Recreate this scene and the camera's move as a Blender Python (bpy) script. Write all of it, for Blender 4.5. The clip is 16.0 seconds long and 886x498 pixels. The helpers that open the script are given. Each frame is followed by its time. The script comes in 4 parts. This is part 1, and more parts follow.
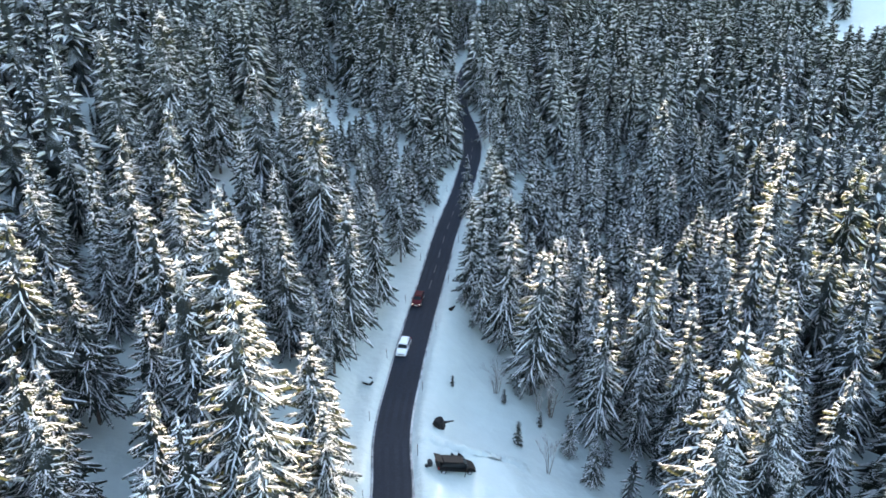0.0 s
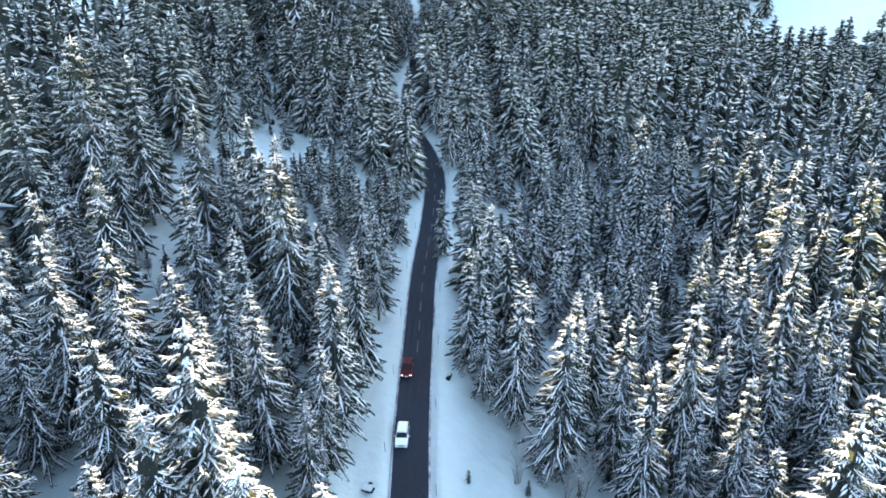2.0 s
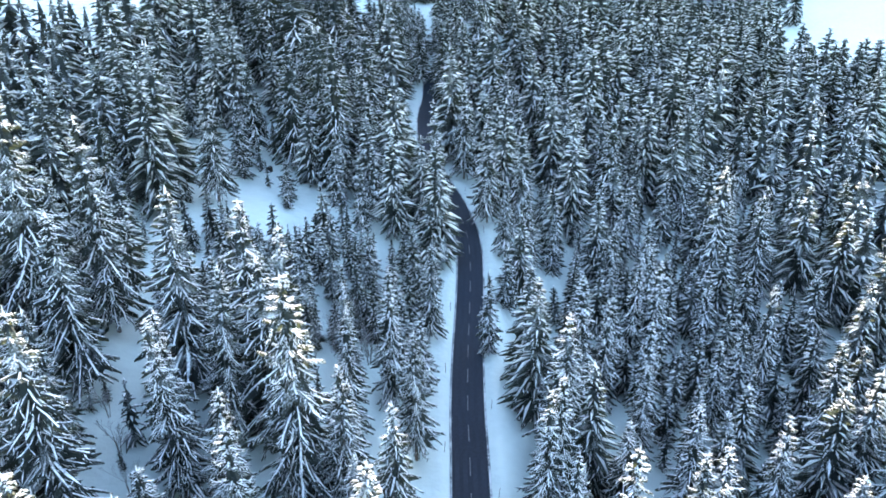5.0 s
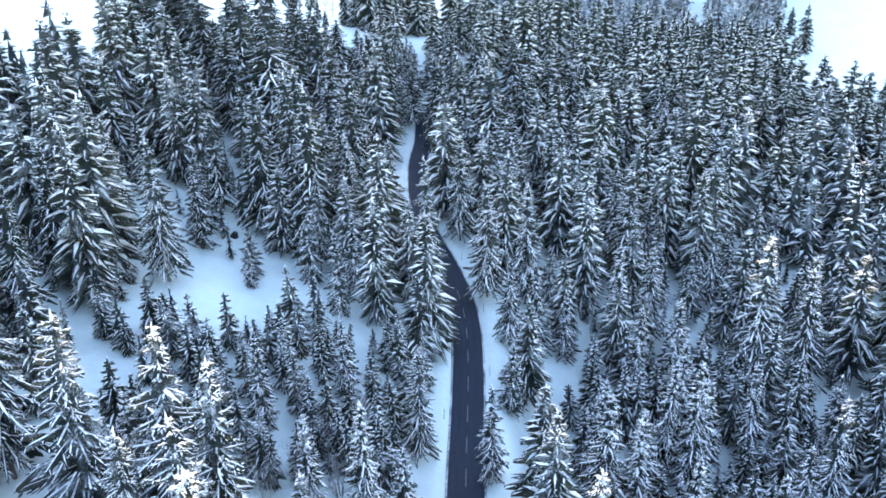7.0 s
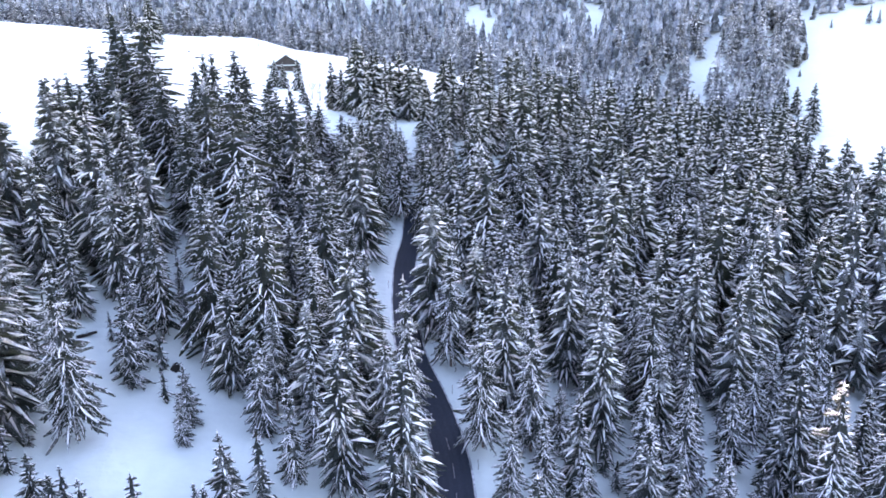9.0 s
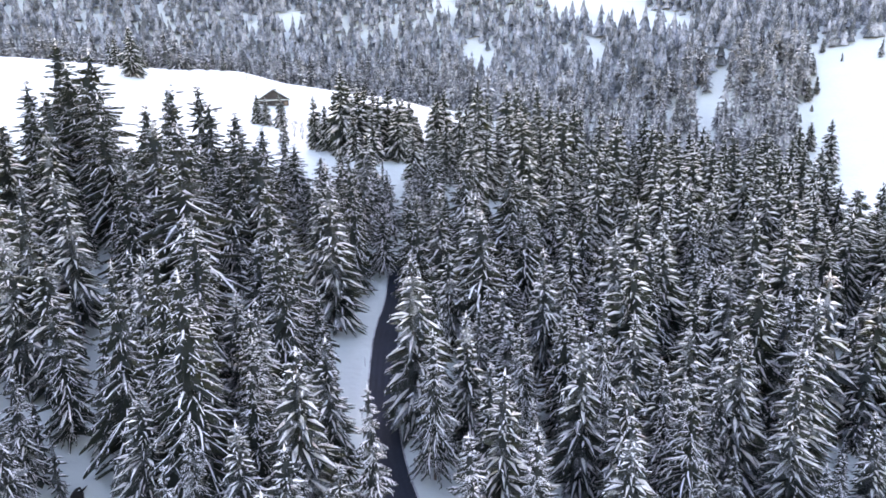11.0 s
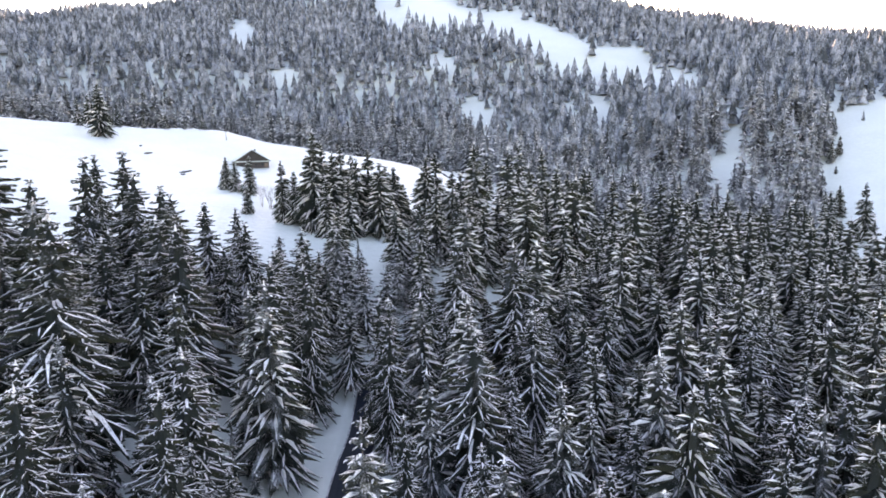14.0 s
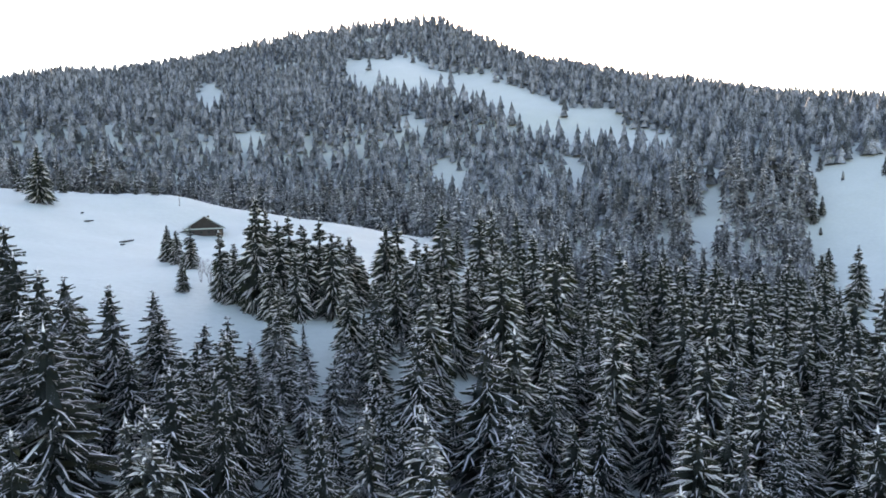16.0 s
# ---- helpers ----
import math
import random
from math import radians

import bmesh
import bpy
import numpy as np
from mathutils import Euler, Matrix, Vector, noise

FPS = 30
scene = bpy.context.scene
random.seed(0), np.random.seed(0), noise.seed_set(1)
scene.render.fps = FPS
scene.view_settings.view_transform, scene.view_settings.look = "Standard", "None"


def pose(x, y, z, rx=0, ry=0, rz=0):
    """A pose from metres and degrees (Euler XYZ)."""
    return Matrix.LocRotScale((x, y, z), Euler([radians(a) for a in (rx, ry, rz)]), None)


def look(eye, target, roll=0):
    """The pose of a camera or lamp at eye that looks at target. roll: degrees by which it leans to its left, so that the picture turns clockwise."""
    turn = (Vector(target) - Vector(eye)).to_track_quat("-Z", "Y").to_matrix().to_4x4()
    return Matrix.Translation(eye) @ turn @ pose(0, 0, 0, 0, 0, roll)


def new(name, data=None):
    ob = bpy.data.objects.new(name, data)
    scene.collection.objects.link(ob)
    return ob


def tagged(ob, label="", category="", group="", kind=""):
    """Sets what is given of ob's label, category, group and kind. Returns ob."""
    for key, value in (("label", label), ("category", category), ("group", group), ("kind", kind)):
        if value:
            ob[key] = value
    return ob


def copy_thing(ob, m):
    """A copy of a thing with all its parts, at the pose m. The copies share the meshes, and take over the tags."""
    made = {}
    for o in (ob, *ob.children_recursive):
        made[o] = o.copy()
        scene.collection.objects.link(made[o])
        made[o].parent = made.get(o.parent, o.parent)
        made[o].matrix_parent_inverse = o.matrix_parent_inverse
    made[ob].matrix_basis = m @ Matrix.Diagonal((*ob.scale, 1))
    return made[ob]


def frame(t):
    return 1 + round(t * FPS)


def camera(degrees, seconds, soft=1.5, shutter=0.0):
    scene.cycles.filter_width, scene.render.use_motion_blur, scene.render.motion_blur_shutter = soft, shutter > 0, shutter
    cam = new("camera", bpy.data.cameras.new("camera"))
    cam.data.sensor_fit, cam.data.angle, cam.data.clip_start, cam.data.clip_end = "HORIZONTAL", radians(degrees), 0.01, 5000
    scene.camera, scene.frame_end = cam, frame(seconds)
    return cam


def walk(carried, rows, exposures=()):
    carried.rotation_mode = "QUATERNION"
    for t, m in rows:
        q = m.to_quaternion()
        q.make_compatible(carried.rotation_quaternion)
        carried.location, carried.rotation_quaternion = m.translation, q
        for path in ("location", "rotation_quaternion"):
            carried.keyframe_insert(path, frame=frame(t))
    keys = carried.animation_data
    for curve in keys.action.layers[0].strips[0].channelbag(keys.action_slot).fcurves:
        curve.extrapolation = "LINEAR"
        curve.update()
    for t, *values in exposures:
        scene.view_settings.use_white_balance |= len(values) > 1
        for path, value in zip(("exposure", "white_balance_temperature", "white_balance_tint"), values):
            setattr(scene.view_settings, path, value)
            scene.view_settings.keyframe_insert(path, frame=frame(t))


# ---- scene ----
cam = camera(63.3, 16.0, soft=1.75)
METRES, EYE, TILT, LEAN, TURN = 200.0, 62.0, -24.0, 0.0, 0.0
ROWS = [
    (0.0, 0.0, 0.0, 0.0, -0.0, -0.0, 0.0),
    (0.5, -0.0141, 0.0237, 0.0113, -3.26, -0.02, 1.55),
    (1.0, -0.0279, 0.0478, 0.023, -4.91, -0.06, 2.35),
    (1.5, -0.0412, 0.0725, 0.0353, -5.93, -0.13, 2.86),
    (2.0, -0.0531, 0.0979, 0.0479, -6.31, -0.14, 3.09),
    (2.5, -0.0625, 0.1236, 0.0608, -6.37, -0.15, 3.16),
    (3.0, -0.0695, 0.1498, 0.074, -6.44, -0.13, 3.24),
    (3.5, -0.0738, 0.1763, 0.0876, -6.5, -0.15, 3.33),
    (4.0, -0.0759, 0.203, 0.1009, -6.58, -0.12, 3.4),
    (6.5, -0.0571, 0.3376, 0.1644, -6.79, 0.28, 4.01),
    (7.0, -0.0507, 0.365, 0.1778, -6.8, 1.72, 4.08),
    (7.5, -0.0442, 0.3925, 0.1908, -6.81, 3.49, 4.15),
    (8.0, -0.0371, 0.4202, 0.2037, -6.8, 5.23, 4.21),
    (8.5, -0.0298, 0.448, 0.2162, -6.79, 6.61, 4.25),
    (9.0, -0.0226, 0.4758, 0.2294, -6.81, 7.43, 4.28),
    (9.5, -0.0151, 0.5037, 0.2423, -6.82, 8.35, 4.27),
    (12.0, 0.0217, 0.646, 0.3079, -6.8, 10.72, 4.21),
    (12.5, 0.0286, 0.6746, 0.3216, -6.81, 11.39, 4.18),
    (13.0, 0.0355, 0.7031, 0.3354, -6.81, 12.2, 4.17),
    (13.5, 0.0425, 0.7316, 0.3487, -6.78, 13.21, 4.17),
    (14.0, 0.0495, 0.7605, 0.362, -6.75, 14.3, 4.16),
    (14.5, 0.0565, 0.789, 0.3758, -6.73, 15.43, 4.13),
    (15.0, 0.0639, 0.8175, 0.3891, -6.94, 16.66, 4.38),
    (15.5, 0.0726, 0.8455, 0.4026, -7.57, 17.84, 4.83),
    (16.0, 0.0828, 0.8732, 0.4156, -8.42, 19.01, 5.35),
]
EXPOSURES = [(0.0, 3.87, 6850, 13), (4.0, 4.28, 6250, 11), (7.0, 4.45, 6350, 18), (9.0, 4.42, 6800, 36), (12.0, 4.12, 8050, 35), (14.0, 3.8, 7950, 33), (16.0, 3.12, 7400, 23)]
walk(cam, [(t, pose(0, 0, EYE, TILT, LEAN, TURN) @ pose(METRES * x, METRES * y, METRES * z, 90 + pitch, roll, yaw)) for t, x, y, z, yaw, pitch, roll in ROWS], EXPOSURES)

# ---- world and sun ----
SUN_AZ, SUN_EL = 14.3, 12.9
world = bpy.data.worlds.new("winter_sky")
scene.world = world
world.use_nodes = True
wn = world.node_tree
sky = wn.nodes.new("ShaderNodeTexSky")
sky.sky_type, sky.sun_disc = "NISHITA", False
sky.sun_elevation, sky.sun_rotation = radians(SUN_EL), radians(SUN_AZ)
sky.air_density, sky.dust_density, sky.ozone_density = 1.0, 0.5, 0.8
wn.nodes["Background"].inputs[1].default_value = 0.085
wn.links.new(sky.outputs[0], wn.nodes["Background"].inputs[0])
sun_data = bpy.data.lights.new("sun", "SUN")
sun_data.energy, sun_data.angle, sun_data.color = 3.4, radians(0.6), (1.0, 0.85, 0.64)
sun = new("sun", sun_data)
toward = Vector((math.sin(radians(SUN_AZ)) * math.cos(radians(SUN_EL)), math.cos(radians(SUN_AZ)) * math.cos(radians(SUN_EL)), math.sin(radians(SUN_EL))))
sun.matrix_world = look(toward * 200, (0, 0, 0))


# ---- materials ----
def glow_through(m, share, color):
    """Thin snow lets some light through from behind."""
    nt = m.node_tree
    mix, thin = nt.nodes.new("ShaderNodeMixShader"), nt.nodes.new("ShaderNodeBsdfTranslucent")
    thin.inputs[0].default_value = (*color, 1)
    mix.inputs[0].default_value = share
    nt.links.new(nt.nodes["Principled BSDF"].outputs[0], mix.inputs[1])
    nt.links.new(thin.outputs[0], mix.inputs[2])
    nt.links.new(mix.outputs[0], nt.nodes["Material Output"].inputs[0])
    return m


def material(name, color, rough=0.7, metal=0.0, var=0.25, grain=4.0, spots=0.4, bump=0.2, depth=0.02, color2=None, rand=0.0, island=0.0, sharp=1.0, bias=0.0):
    m = bpy.data.materials.new(name)
    m.use_nodes = True
    nt = m.node_tree
    bsdf = nt.nodes["Principled BSDF"]
    bsdf.inputs["Roughness"].default_value, bsdf.inputs["Metallic"].default_value = rough, metal
    pos = nt.nodes.new("ShaderNodeTexCoord").outputs["Object"]
    fine, broad = nt.nodes.new("ShaderNodeTexNoise"), nt.nodes.new("ShaderNodeTexNoise")
    fine.inputs["Scale"].default_value, broad.inputs["Scale"].default_value = grain, spots
    fine.inputs["Detail"].default_value = 5
    for n in (fine, broad):
        nt.links.new(pos, n.inputs["Vector"])
    add = nt.nodes.new("ShaderNodeMath")
    add.operation = "ADD"
    nt.links.new(fine.outputs[0], add.inputs[0])
    nt.links.new(broad.outputs[0], add.inputs[1])
    fac = add.outputs[0]
    for amount, node, out in ((rand, "ShaderNodeObjectInfo", "Random"), (island, "ShaderNodeNewGeometry", "Random Per Island")):
        if amount:
            k = nt.nodes.new("ShaderNodeMath")
            k.operation = "MULTIPLY_ADD"
            nt.links.new(nt.nodes.new(node).outputs[out], k.inputs[0])
            k.inputs[1].default_value = amount
            nt.links.new(fac, k.inputs[2])
            fac = k.outputs[0]
    ramp = nt.nodes.new("ShaderNodeMapRange")
    ramp.inputs[1].default_value, ramp.inputs[2].default_value = 1 + bias - 0.3 / sharp, 1 + bias + 0.3 / sharp + rand + island
    nt.links.new(fac, ramp.inputs[0])
    mix = nt.nodes.new("ShaderNodeMix")
    mix.data_type = "RGBA"
    mix.inputs[6].default_value = (*[c * (1 - var) for c in color], 1)
    mix.inputs[7].default_value = (*(color2 or [min(1, c * (1 + var)) for c in color]), 1)
    nt.links.new(ramp.outputs[0], mix.inputs[0])
    nt.links.new(mix.outputs[2], bsdf.inputs["Base Color"])
    if bump:
        b = nt.nodes.new("ShaderNodeBump")
        b.inputs["Strength"].default_value, b.inputs["Distance"].default_value = bump, depth
        nt.links.new(fine.outputs[0], b.inputs["Height"])
        nt.links.new(b.outputs[0], bsdf.inputs["Normal"])
    return m


SNOW = material("snow_on_ground", (0.405, 0.455, 0.435), 0.65, var=0.05, grain=0.5, spots=0.06, bump=0.6, depth=0.5)
TREE_SNOW = material("snow_on_branches", (0.10, 0.12, 0.13), 0.7, var=0.3, grain=6.0, spots=0.5, bump=0.5, depth=0.1, color2=(0.88, 0.89, 0.90), sharp=2.2, bias=-0.12)
TREE_SNOW = glow_through(TREE_SNOW, 0.25, (0.85, 0.82, 0.72))
# needles with hoar frost and fine snow caught between them
NEEDLES = material("frosted_spruce_needles", (0.022, 0.033, 0.038), 0.75, var=0.4, grain=5.5, spots=0.35, bump=0.6, depth=0.1, color2=(0.40, 0.43, 0.46), sharp=2.2, bias=0.17)
NEEDLES = glow_through(NEEDLES, 0.2, (0.11, 0.12, 0.045))
# the upper stand: less frost, needles darkened to paint its backlit shade
BACKLIT_NEEDLES = material("backlit_spruce_needles", (0.016, 0.026, 0.028), 0.75, var=0.4, grain=5.5, spots=0.35, bump=0.6, depth=0.1, color2=(0.36, 0.39, 0.42), sharp=2.2, bias=0.24)
BACKLIT_NEEDLES = glow_through(BACKLIT_NEEDLES, 0.2, (0.11, 0.12, 0.045))
# dusted trees with distance haze put into the colours: paler needles, duller snow
HAZY_DUSTED = material("hazy_dusted_spruce_needles", (0.034, 0.044, 0.048), 0.8, var=0.4, grain=1.9, spots=0.12, bump=0.5, depth=0.2, color2=(0.36, 0.39, 0.43), sharp=1.7, bias=0.10)
HAZY_SNOW = material("hazy_snow_on_branches", (0.12, 0.14, 0.15), 0.7, var=0.3, grain=2.2, spots=0.1, bump=0.4, depth=0.1, color2=(0.66, 0.68, 0.70), sharp=1.8, bias=-0.05)
# snow-dusted mountain woods, their dark tone lifted to paint in the haze
FAR_WOOD = material("hazy_snow_dusted_conifers", (0.048, 0.060, 0.066), 0.85, var=0.3, grain=1.1, spots=0.12, bump=0.3, depth=0.2, color2=(0.28, 0.31, 0.35), sharp=1.6, bias=0.06)
BARK = material("spruce_bark", (0.10, 0.075, 0.06), 0.9, var=0.4, grain=6.0, spots=0.5, bump=0.6, depth=0.05)
ASPHALT = material("wet_asphalt", (0.011, 0.015, 0.024), 0.8, var=0.25, grain=3.0, spots=0.15, bump=0.2, depth=0.02)
TRACKS = material("drier_wheel_tracks", (0.0125, 0.0165, 0.0255), 0.8, var=0.3, grain=3.0, spots=0.12, bump=0.2, depth=0.02)
SLUSH = material("slush_at_the_road_edge", (0.10, 0.11, 0.12), 0.6, var=0.3, grain=2.5, spots=0.3, bump=0.5, depth=0.06, color2=(0.42, 0.44, 0.45), sharp=1.5)
WOOD = material("weathered_wood", (0.11, 0.08, 0.06), 0.85, var=0.4, grain=8.0, spots=0.8, bump=0.4)

# frost-dulled needles and tarred stone have little gloss
for m in (NEEDLES, BACKLIT_NEEDLES, FAR_WOOD, ASPHALT, TRACKS):
    m.node_tree.nodes["Principled BSDF"].inputs["Specular IOR Level"].default_value = 0.2

# ---- the lie of the land ----
ACROSS = np.array([-500, -200, -80, -25, 5, 30, 75, 200, 400, 900.0])
ALONG = np.array([90, 190, 290, 400, 540, 640, 730, 900.0])
LAND = np.array([
    [70, 42, 14, 2.5, -3.5, -13, -17, -26, -20, 40],
    [80, 50, 25, 14.5, 10, 3.5, -5, -15, -15, 50],
    [90, 60, 40, 27, 20, 15, 6, -4, 0, 60],
    [95, 66, 50, 38, 31, 26, 16, 4, 25, 80],
    [98, 78, 59, 51, 46, 43, 38, 18, 62, 115],
    [95, 74, 65, 56, 50, 46, 38, 38, 85, 110],
    [85, 55, 48, 44, 42, 40, 40, 62, 105, 112],
    [150, 125, 112, 108, 106, 107, 110, 120, 140, 106]])
# finer swells and cuts round the road and the meadow, added to it
FINE_X = np.array([-110, -60, -30, 0, 30, 70, 130.0])
FINE_Y = np.array([60, 100, 140, 180, 220, 260, 300, 350, 400, 460, 540, 600, 660.0])
FINE_Z = np.array([
    [-0.1, -0.5, -0.6, -0.1, 0.1, -0.1, -0.1],
    [0.1, -0.5, -1.5, -3.4, -3.1, -1.7, -0.1],
    [0.1, -0.4, -2.1, -5.0, -4.2, -2.5, -0.3],
    [-0.1, -0.7, 0.0, -3.1, -4.3, -2.8, -0.4],
    [-0.1, -2.1, -3.3, -4.1, -3.6, -2.4, -0.2],
    [0.0, -1.6, -3.4, -4.6, -3.1, -1.4, 0.3],
    [-0.1, -0.1, -0.4, -2.5, -1.4, 1.6, 1.1],
    [-0.7, 0.8, 3.7, 8.9, 12.0, 6.5, 0.8],
    [-1.1, 0.4, 5.0, 9.8, 12.6, 7.9, -0.3],
    [-0.8, -2.0, -0.1, 7.1, 10.3, 4.4, -3.9],
    [0.5, -1.3, -3.0, 4.2, 7.3, -0.7, -6.3],
    [1.3, 4.7, 1.6, 2.7, 2.7, 1.3, -2.3],
    [0.0, 0.0, 0.0, 0.0, 0.0, 0.0, 0.0]])
# the skyline of the mountain
RIDGE_X = np.array([-900, -483, -398, -310, -220, -127, -13, 84, 163, 244, 315, 388, 474, 584, 658, 698, 815, 936, 1035, 1145, 1500.0])
RIDGE_Z = np.array([240, 247, 250, 261, 273, 296, 324, 339, 350, 356, 314, 282, 259, 238, 224, 231, 226, 200, 194, 198, 200.0])


def glide(knots, values, s):
    """Smooth interpolation of rows of values at the places s."""
    slope = np.diff(values, axis=0) / np.diff(knots)[:, None]
    tan = np.vstack((slope[:1], (slope[1:] + slope[:-1]) / 2, slope[-1:]))
    s = np.clip(s, knots[0], knots[-1] - 1e-6)
    i = np.searchsorted(knots, s, side="right") - 1
    d = (knots[i + 1] - knots[i])[:, None]
    u = (s - knots[i])[:, None] / d
    return (2 * u**3 - 3 * u * u + 1) * values[i] + (u**3 - 2 * u * u + u) * d * tan[i] + (3 * u * u - 2 * u**3) * values[i + 1] + (u**3 - u * u) * d * tan[i + 1]


def sheet(across, along, values, x, y):
    """Smooth height over a grid of knots."""
    rows = glide(along, values, y)
    xs = np.clip(x, across[0], across[-1] - 1e-6)
    slope = np.diff(rows, axis=1) / np.diff(across)
    tan = np.hstack((slope[:, :1], (slope[:, 1:] + slope[:, :-1]) / 2, slope[:, -1:]))
    j, n = np.searchsorted(across, xs, side="right") - 1, np.arange(len(xs))
    d = across[j + 1] - across[j]
    u = (xs - across[j]) / d
    return (2 * u**3 - 3 * u * u + 1) * rows[n, j] + (u**3 - 2 * u * u + u) * d * tan[n, j] + (3 * u * u - 2 * u**3) * rows[n, j + 1] + (u**3 - u * u) * d * tan[n, j + 1]


def land(x, y):
    """Height of the bare land, before the road is cut into it."""
    x, y = np.atleast_1d(np.asarray(x, float)), np.atleast_1d(np.asarray(y, float))
    z = sheet(ACROSS, ALONG, LAND, x, y) + sheet(FINE_X, FINE_Y, FINE_Z, x, y)
    hollow = 6 * np.exp(-((x - 17) ** 2 + ((y - 163) / 1.3) ** 2) / 120)
    up = np.clip((y - 860) / 620, 0, 1)
    folds = 9 * np.sin(0.021 * x + 0.004 * y) * np.sin(0.011 * y + 0.013 * x + 1) + 5 * np.sin(0.05 * x - 0.006 * y + 2)
    return z - hollow + (np.interp(x, RIDGE_X, RIDGE_Z) - z) * up + folds * up * (1 - up) * 4 * 0.9


ROAD_Y = np.array([-260, 40, 70, 79, 88, 97, 106, 115, 124, 133, 142, 151, 160, 169, 178, 187, 196, 205, 214, 223, 232, 241, 250, 259, 268, 277, 286, 295, 304, 312.0])
ROAD_X = np.array([-6, -6, -6.31, -7.02, -6.89, -6.04, -5.05, -3.9, -2.68, -1.41, -0.19, 1.26, 2.87, 4.59, 6.22, 7.56, 8.24, 7.95, 7.05, 5.81, 5.37, 5.74, 6.18, 7.0, 7.94, 9.41, 11.3, 12.56, 13.9, 15.2])
ROAD_HALF = 2.72


def road_x(y):
    return glide(ROAD_Y, ROAD_X[:, None], np.atleast_1d(np.asarray(y, float)))[:, 0]


def road_z(y):
    return land(road_x(y), y)


def ease(a, b, v):
    u = np.clip((v - a) / (b - a), 0, 1)
    return u * u * (3 - 2 * u)


def ripple(x, y):
    return 0.5 * np.sin(0.11 * x + 1.3 * np.sin(0.05 * y)) * np.sin(0.09 * y + 1.1 * np.sin(0.06 * x)) + 0.22 * np.sin(0.31 * x + 0.21 * y + np.sin(0.17 * y)) * np.sin(0.27 * y - 0.12 * x)


def ground_z(x, y):
    """Height of the snow, with the road cut into it and a ploughed bank on both sides."""
    x, y = np.atleast_1d(np.asarray(x, float)), np.atleast_1d(np.asarray(y, float))
    z = land(x, y) + ripple(x, y)
    d = np.abs(x - road_x(y))
    on = 1 - ease(ROAD_HALF + 1.2, ROAD_HALF + 9, d)
    on = on * (1 - ease(300, 320, y))
    z = z * (1 - on) + road_z(y) * on
    bank = 0.55 * ease(ROAD_HALF - 0.1, ROAD_HALF + 1.0, d) * (1 - ease(ROAD_HALF + 1.2, ROAD_HALF + 6, d)) * (1 - ease(300, 320, y))
    cut = 0.25 * (1 - ease(ROAD_HALF - 0.2, ROAD_HALF + 0.4, d)) * (1 - ease(300, 320, y))
    # the trodden turnout, ploughed nearly level beside the road
    pad = (1 - ease(0.8, 1.2, np.hypot((x - 3.0) / 8.0, (y - 75.5) / 5.2))) * ease(ROAD_HALF + 0.6, ROAD_HALF + 2.5, d)
    tread = 0.09 * np.sin(2.3 * x + 1.1 * np.sin(1.7 * y)) * np.sin(2.6 * y + np.sin(1.3 * x))
    z = z * (1 - pad) + (-3.0 - 0.27 * (x - 0.5) + tread) * pad
    return z + bank * (1 - 0.5 * pad) - cut


def mesh_from(name, verts, faces, mats, which=None, smooth=False):
    """A mesh from arrays of places and of faces, all with the same number of corners."""
    me = bpy.data.meshes.new(name)
    verts, faces = np.asarray(verts, np.float32), np.asarray(faces, np.int32)
    k = faces.shape[1]
    me.vertices.add(len(verts))
    me.vertices.foreach_set("co", verts.ravel())
    me.loops.add(faces.size)
    me.loops.foreach_set("vertex_index", faces.ravel())
    me.polygons.add(len(faces))
    me.polygons.foreach_set("loop_start", np.arange(0, faces.size, k, dtype=np.int32))
    for m in mats:
        me.materials.append(m)
    if which is not None:
        me.polygons.foreach_set("material_index", np.asarray(which, np.int32))
    me.polygons.foreach_set("use_smooth", np.full(len(faces), smooth))
    me.update(calc_edges=True)
    return me


def steps(*spans):
    out = []
    for a, b, d in spans:
        out.append(np.arange(a, b, d))
    return np.concatenate(out)


gx = steps((-4000, -1000, 500), (-1000, -300, 35), (-300, -90, 7), (-90, -14, 3), (-14, 24, 0.8), (24, 120, 3), (120, 400, 8), (400, 1200, 35), (1200, 4001, 500))
gy = steps((-3000, -300, 450), (-300, 30, 15), (30, 320, 2), (320, 640, 5), (640, 1900, 20), (1900, 4901, 500))
X, Y = np.meshgrid(gx, gy)
Z = ground_z(X.ravel(), Y.ravel())
nx, ny = len(gx), len(gy)
quad = np.arange(nx * ny).reshape(ny, nx)
faces = np.stack((quad[:-1, :-1], quad[:-1, 1:], quad[1:, 1:], quad[1:, :-1]), -1).reshape(-1, 4)
ground = new("ground", mesh_from("ground", np.stack((X.ravel(), Y.ravel(), Z), -1), faces, [SNOW], smooth=True))
tagged(ground, "snow-covered valley floor and mountain slopes in winter", "ground", kind="structure")

ry = np.arange(-250, 309, 1.5)
rz = road_z(ry)
rx = road_x(ry)
cols = np.array([-2.8, -2.72, -2.45, -2.05, -1.45, -0.95, -0.35, 0.35, 0.95, 1.45, 2.05, 2.45, 2.72, 2.8])
drop = np.array([-0.4, 0.06, 0.0, 0.015, 0.025, 0.035, 0.048, 0.048, 0.035, 0.025, 0.015, 0.0, 0.06, -0.4])
kinds = np.array([2, 2, 0, 1, 0, 1, 0, 1, 0, 1, 0, 2, 2])
n_cols = len(cols)
rv = np.stack((rx[:, None] + cols, np.repeat(ry[:, None], n_cols, 1), rz[:, None] + drop + 0.02), -1).reshape(-1, 3)
q = np.arange(len(ry) * n_cols).reshape(-1, n_cols)
